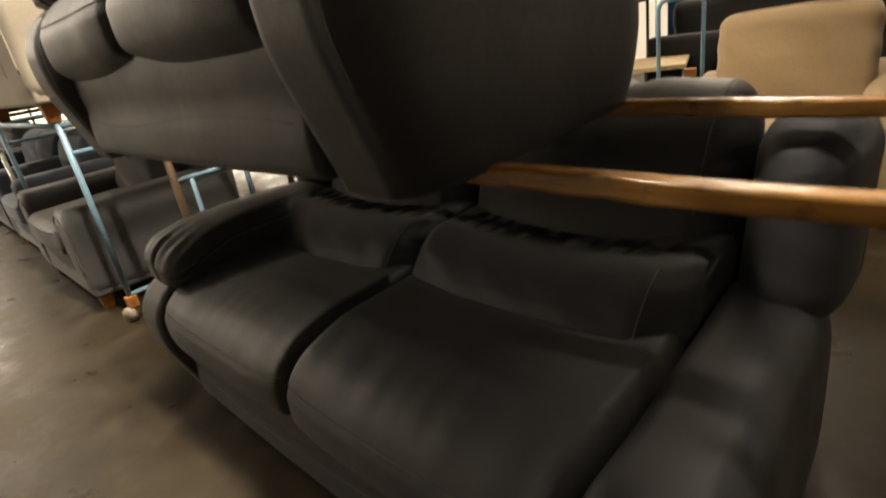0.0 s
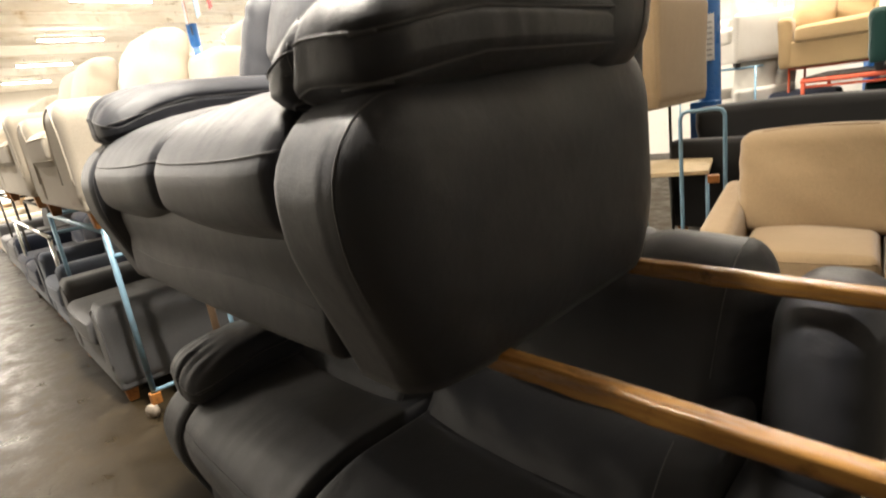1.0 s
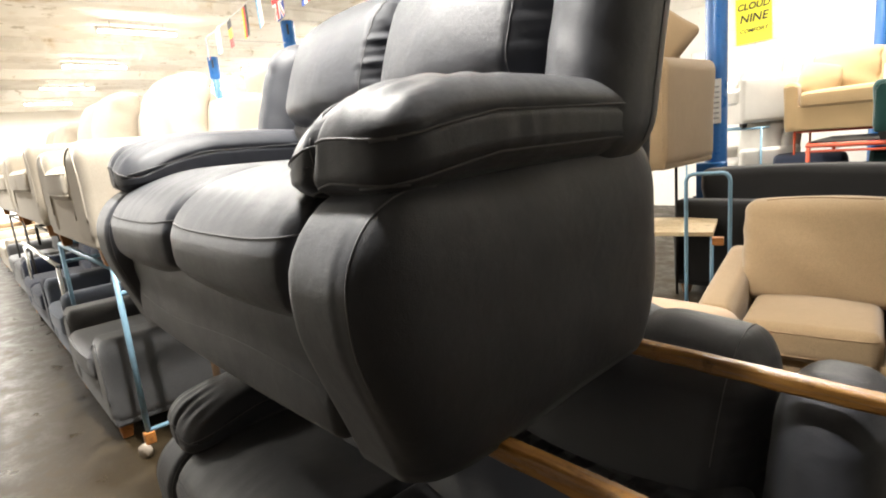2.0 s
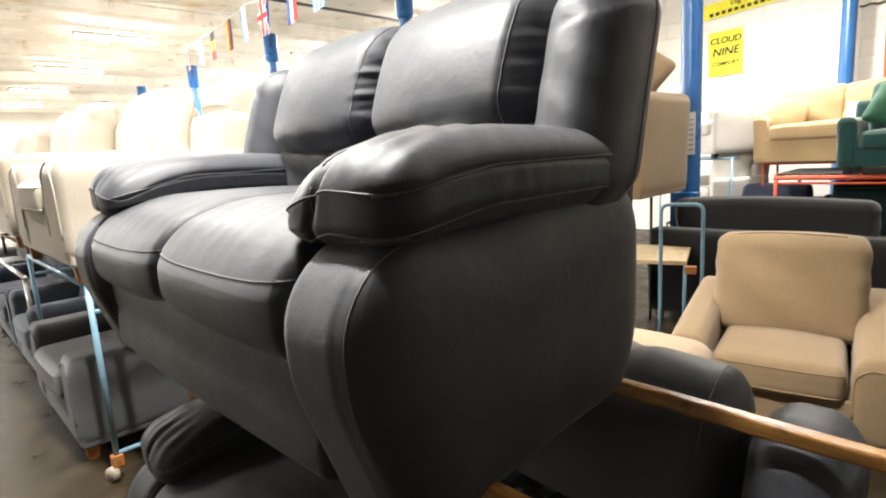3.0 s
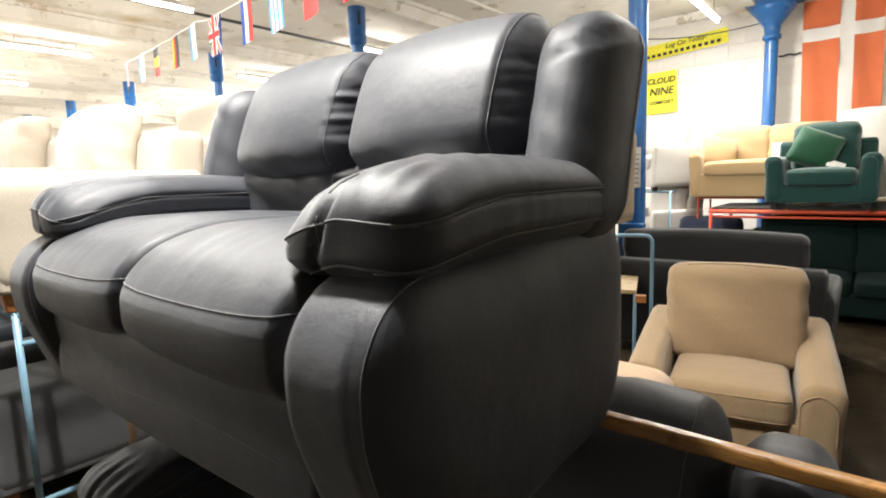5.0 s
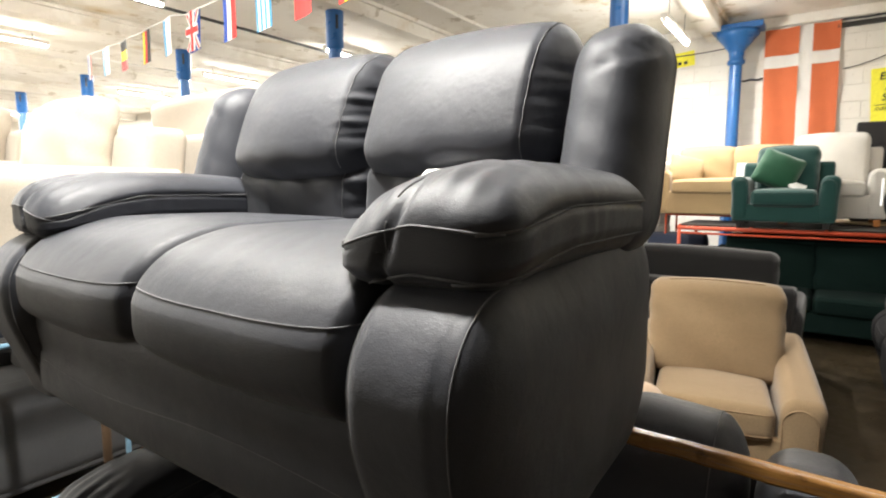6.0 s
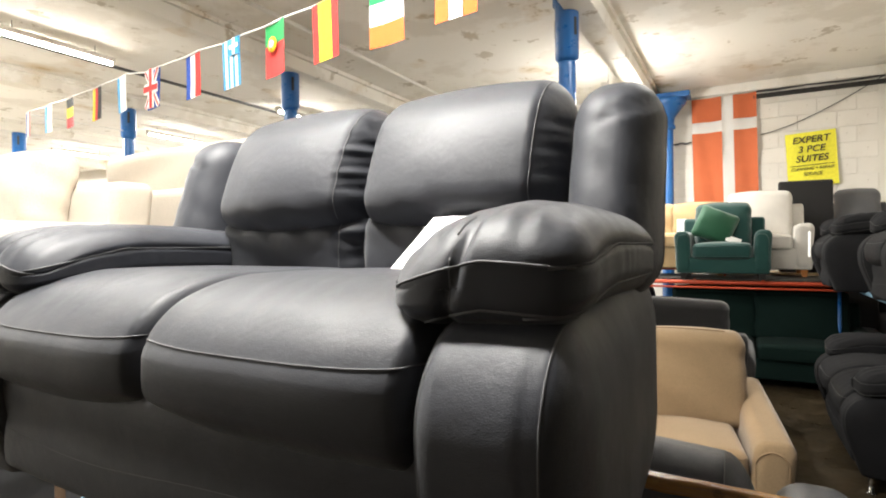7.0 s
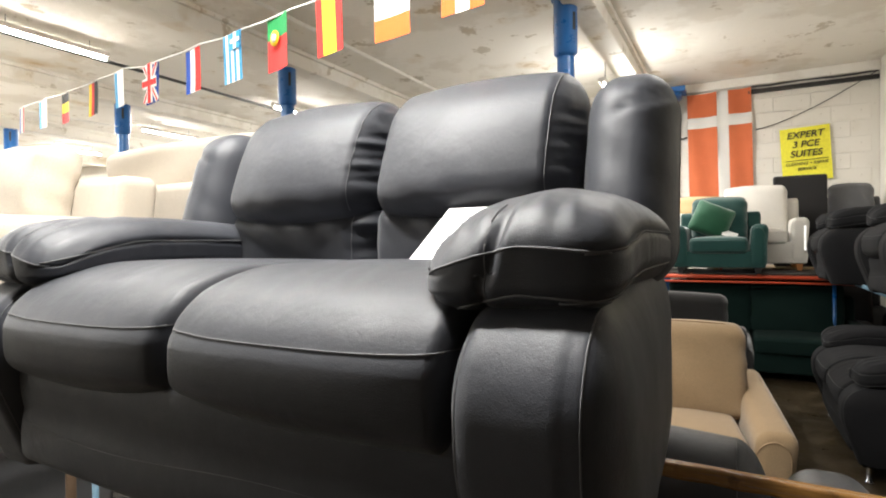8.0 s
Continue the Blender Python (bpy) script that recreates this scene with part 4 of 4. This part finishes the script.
# second row behind it
for x, y, z, c, lab in ((-6.6, 2.7, 1.0, WHITE_CLOTH, "off-white sofa in the second row"), (-9.2, 2.8, 1.0, CREAM, "cream sofa in the second row"), (-12.2, 3.0, 1.0, WHITE_CLOTH, "off-white sofa far off in the second row")):
    steel_legs("display_frame", x, y + 0.45, 0.0, z, 1.4, 0.6, BLACK_STEEL, "black steel display frame carrying a pale sofa")
    settee("pale_sofa", lab, pose(x, y, z), 1.8, 0.92, 0.92, 0.22, 0.60, 0.46, 2, c, group="second row")

steel_legs("display_frame", -5.55, 2.3, 0.0, 1.0, 1.1, 0.6, BLACK_STEEL, "black steel display frame carrying a cream chair")
settee("armchair", "cream chenille armchair turned away in the second row", pose(-5.55, 2.75, 1.0, 0, 0, 180), 1.36, 0.92, 0.74, 0.22, 0.60, 0.44, 1, CREAM, piping=CREAM_PIPING, group="second row", category="armchair")
plump = soft("plump_cushion", (0.86, 0.24, 0.62), (0, 0, 0), (0.28, 0.11, 0.27), CREAM, None, lambda P, U: P + np.stack([0 * P[:, 0], 0.02 * np.sin(5 * U[:, 0]) * np.sin(4 * U[:, 2]), 0 * P[:, 0]], 1), (14, 4, 12))[0]
plump.matrix_world = pose(-5.56, 2.06, 1.775, 6, 0, 0)
tagged(plump, "large rounded cream cushion set on an armchair", "cushion")

# ---- behind the rack: tan armchair, black sofa, trolley ----
settee("armchair", "tan woven armchair with rolled arms on the floor", pose(-0.475, 2.66, 0.0, 0, 0, 9), 0.92, 0.86, 0.885, 0.185, 0.555, 0.425, 1, TAN, piping=TAN_DARK, group="tan suite", slope=0.17, category="armchair", back_drop=0.30, wide=0.15)
stool = thing("footstool", "pale peach upholstered footstool behind the rack rail", "footstool", pose(-0.93, 2.02, 0.0, 0, 0, 6))
soft("cushion", (0.72, 0.56, 0.26), (0, 0, 0.47), (0.09, 0.09, 0.10), PEACH, stool, lambda P, U: P + np.stack([0 * P[:, 0], 0 * P[:, 0], 0.05 * (1 - U[:, 0] ** 2) * (1 - U[:, 1] ** 2) * (U[:, 2] > 0)], 1), (12, 10, 5))
soft("base", (0.66, 0.50, 0.28), (0, 0, 0.21), (0.03, 0.03, 0.03), PEACH, stool, None, (4, 4, 3))
for sx in (-0.28, 0.28):
    for sy in (-0.2, 0.2):
        box("foot", (0.05, 0.05, 0.075), (sx, sy, 0.0375), FOOT_WOOD, stool, 0.006)
settee("black_sofa", "black cloth sofa seen from behind with plump cushions", pose(-0.98, 5.12, 0.0, 0, 0, 180), 1.62, 0.92, 0.96, 0.18, 0.62, 0.45, 2, BLACK_CLOTH, back_cushions=1, back_drop=0.19)
tl = thing("hand_trolley", "pale blue hoop-handled trolley with a plywood deck", "trolley", pose(-1.28, 3.62, 0, 0, 0, 18))
hoop = [(-0.13, 0, 0.06)] + [(-0.13, 0, z) for z in (0.4, 0.8, 0.98)] + [(-0.13 + 0.045 * (1 - math.cos(a)), 0, 0.98 + 0.05 * math.sin(a)) for a in (0.5, 1.0, 1.57)]
hoop += [(-x, y, z) for x, y, z in hoop[::-1]]
bar("handle", hoop, 0.013, SKY_STEEL, tl, 10)
box("deck", (0.5, 0.62, 0.03), (-0.22, 0.36, 0.62), PLY, tl, 0.004)
box("deck_block", (0.07, 0.06, 0.05), (0.06, 0.03, 0.58), FOOT_WOOD, tl, 0.004)
box("deck_block", (0.07, 0.06, 0.05), (-0.46, 0.03, 0.58), FOOT_WOOD, tl, 0.004)
for x in (-0.46, 0.02):
    for y in (0.08, 0.64):
        bar("leg", [(x, y, 0.0), (x, y, 0.605)], 0.012, SKY_STEEL, tl)
steel_legs("display_frame", -2.4, 3.95, 0.0, 1.06, 1.3, 0.5, BLACK_STEEL, "black steel display frame carrying a tan sofa")
settee("tan_sofa", "tan cloth sofa raised on a display frame", pose(-2.36, 3.55, 1.06), 1.66, 0.84, 0.80, 0.20, 0.74, 0.44, 2, TAN, group="tan suite", foot_h=0.0)
scatter_cushion("scatter_cushion", "tan scatter cushion on a raised sofa", pose(-1.74, 3.85, 1.96, -10, 40, 20), 0.44, TAN)

# ---- racks along the north wall ----
# added board that keeps light off the sofas under the red rack
tagged(box("shade_deck", (2.7, 0.98, 0.016), (-0.06, 6.85, 1.036 + 0.006), BLACK_STEEL, None, 0.002), "added dark board on a red rack, shading the seats below", "board")
rack = thing("red_rack", "red steel rack carrying sofas along the wall", "rack", pose(0, 0, 0))
for y in (6.35, 7.35):
    bar("side_bar", [(-1.42, y, 1.01), (1.3, y, 1.01)], 0.022, RED_STEEL, rack)
    bar("side_bar", [(-1.42, y, 0.955), (1.3, y, 0.955)], 0.012, RED_STEEL, rack)
    for x in (-1.40, 1.28):
        bar("post", [(x, y, 0.0), (x, y, 1.03)], 0.018, RED_STEEL, rack)
for x in (-1.40, -0.7, -0.05, 0.6, 1.28):
    bar("cross_bar", [(x, 6.35, 1.03), (x, 7.35, 1.03)], 0.018, RED_STEEL, rack)
settee("armchair", "teal green velvet armchair raised on a red rack", pose(-0.43, 6.18, 1.052), 0.90, 0.82, 0.80, 0.16, 0.52, 0.37, 1, GREEN, BLACK_STEEL, group="green suite", category="armchair", foot_h=0.06, loose=False)
scatter_cushion("scatter_cushion", "emerald velvet cushion tilted on a green armchair", pose(-0.50, 6.50, 1.63, -18, 24, 6), 0.40, GREEN_LIGHT)
for n, (x, y, z, rx, ry) in enumerate(((-0.32, 6.42, 1.47, -60, 20), (-0.42, 6.62, 1.74, -12, 10))):
    tg = box("price_tag", (0.15 if n == 0 else 0.07, 0.004, 0.12 if n == 0 else 0.06), (0, 0, 0), PAPER, None, 0)
    tg.matrix_world = pose(x, y, z, rx, ry, 0)
    tagged(tg, "white paper price tag on a green armchair", "tag")
steel_legs("display_frame", -1.05, 7.25, 0.0, 1.14, 1.26, 0.6, RED_STEEL, "red steel display frame carrying a beige sofa")
settee("beige_sofa", "beige corduroy two-seat sofa raised on a red frame", pose(-1.02, 6.85, 1.14), 1.50, 0.85, 0.78, 0.14, 0.52, 0.40, 1, BEIGE, group="raised sofas", foot_h=0.0, back_cushions=2)
scatter_cushion("scatter_cushion", "beige corduroy cushion against a sofa arm", pose(-1.52, 7.18, 1.66, -22, 14, 24), 0.40, BEIGE)
tg = box("price_tag", (0.12, 0.004, 0.2), (0, 0, 0), PAPER, None, 0)
tg.matrix_world = pose(-0.88, 6.98, 1.64, -12, 0, 0)
tagged(tg, "white card standing on a beige sofa", "tag")
settee("cream_sofa", "off-white sofa raised behind a green armchair", pose(-0.05, 6.95, 1.052), 1.0, 0.85, 0.98, 0.18, 0.60, 0.46, 1, WHITE_CLOTH, group="raised sofas")
tagged(soft("headboard", (0.58, 0.09, 1.16), (0.46, 7.98, 1.64), (0.03, 0.03, 0.03), BLACK_CLOTH, None, None, (3, 2, 3))[0], "black upholstered headboard standing behind the sofas", "headboard")
tagged(box("shelf_board", (1.9, 0.8, 0.04), (0.36, 7.95, 1.038), PLY, None, 0.004), "plywood deck along the wall rack", "shelf")
for x in (-0.45, 1.2):
    tagged(bar("rack_post", [(x, 8.0, 0.0), (x, 8.0, 1.02)], 0.02, RED_STEEL), "red steel post under a plywood deck", "post", "deck posts")
settee("grey_sofa", "grey sofa raised in the far corner", pose(1.02, 7.65, 1.058), 0.7, 0.8, 1.0, 0.14, 0.6, 0.45, 1, GREY, group="raised sofas")
settee("green_sofa", "dark green velvet sofa below the red rack, darkened for shade", pose(-0.12, 5.98, 0.0), 1.95, 0.9, 0.92, 0.16, 0.56, 0.42, 2, GREEN_SHADED, BLACK_STEEL, group="green suite")
# added sofa, stands in for the deep shade under the deck
settee("black_sofa", "added black cloth sofa that darkens the gap under the deck", pose(0.15, 7.2, 0.0), 2.3, 0.9, 0.96, 0.16, 0.60, 0.42, 2, BLACK_CLOTH, BLACK_STEEL)
settee("navy_sofa", "navy cloth chair standing below the red frame", pose(-1.55, 6.4, 0.0), 0.95, 0.85, 0.86, 0.15, 0.6, 0.44, 1, NAVY)
for z, mat, lab in ((1.22, WHITE_CLOTH, "pale grey swivel chair raised on a blue frame"), (0.42, WHITE_CLOTH, "pale grey chair below a blue frame")):
    settee("armchair", lab, pose(-2.42, 6.95, z, 0, 0, -40), 0.72, 0.72, 0.84, 0.10, 0.56, 0.42, 1, mat, BLACK_STEEL, group="pale chairs", category="armchair", foot_h=0.05)
steel_legs("display_frame", -2.40, 7.25, 0.0, 1.22, 0.84, 0.8, SKY_STEEL, "pale blue steel frame carrying a pale chair")
steel_legs("display_frame", -2.40, 7.25, 0.0, 0.42, 0.70, 0.7, BLACK_STEEL, "low black frame under a pale chair")

# ---- stacked dark recliners by the east wall ----
recliner("suede_recliner", "charcoal suede recliner chair raised on a rack", pose(0.36, 5.52, 1.05, 0, 0, -90), 1, 0.56, BLACK_SUEDE, THREAD_DARK, "dark recliners")
recliner("dark_recliner", "black cloth recliner chair raised on a rack", pose(0.50, 4.10, 1.05, 0, 0, -90), 1, 0.56, BLACK_SUEDE, THREAD_DARK, "dark recliners")
recliner("suede_recliner", "charcoal suede two-seat recliner standing on short chrome feet", pose(0.29, 4.30, 0.12, 0, 0, -90), 2, 0.56, BLACK_SUEDE, THREAD_DARK, "dark recliners")
recliner("dark_recliner", "black cloth recliner chair on the floor by the wall", pose(0.52, 2.98, 0.06, 0, 0, -90), 1, 0.50, BLACK_SUEDE, THREAD_DARK, "dark recliners")
for fx, fy, fz, fh in ((0.40, 4.98, 0.0, 0.12), (0.40, 3.62, 0.0, 0.12), (1.05, 4.98, 0.0, 0.12), (1.05, 3.62, 0.0, 0.12), (0.60, 3.20, 0.0, 0.06), (0.60, 2.76, 0.0, 0.06), (1.2, 3.20, 0.0, 0.06), (1.2, 2.76, 0.0, 0.06)):
    tagged(lathe("chrome_foot", [(0.001, 0), (0.022, 0.001), (0.024, 0.008), (0.013, 0.016), (0.013, fh - 0.006), (0.026, fh)], (fx, fy, fz), CHROME, None, 14), "short chrome screw foot under a dark recliner", "foot", "chrome feet")
rk = thing("blue_rack", "blue steel rack carrying a dark recliner", "rack", pose(0, 0, 0))
for x in (0.62, 1.16):
    bar("side_bar", [(x, 3.2, 1.03), (x, 6.5, 1.03)], 0.018, SKY_STEEL, rk)
    for y in (3.22, 6.48):
        bar("post", [(x, y, 0), (x, y, 1.03)], 0.016, BLUE_PAINT, rk)
tg = box("price_tag", (0.004, 0.10, 0.24), (0, 0, 0), PAPER, None, 0)
tg.matrix_world = pose(0.318, 5.90, 1.42, 0, 0, 4)
tagged(tg, "white card hung on a dark recliner", "tag")


# ---- blocks of the north wall ----
def block_mesh():
    bm = box_bm((0.440, 0.014, 0.2105), (0, 0, 0), 0.003, 1)
    me = bpy.data.meshes.new("block")
    bm.to_mesh(me)
    bm.free()
    me.materials.append(WALL)
    return me


BLOCK = block_mesh()
for row in range(13):
    for col in range(20):
        bx = -6.9 + col * 0.445 + (row % 2) * 0.22
        if bx < X1 - 0.23:
            blk = new("block", BLOCK)
            blk.parent = wall_north
            blk.location = (bx, Y1 + 0.0075 + random.uniform(-0.0015, 0.0015), 0.95 + row * 0.215)
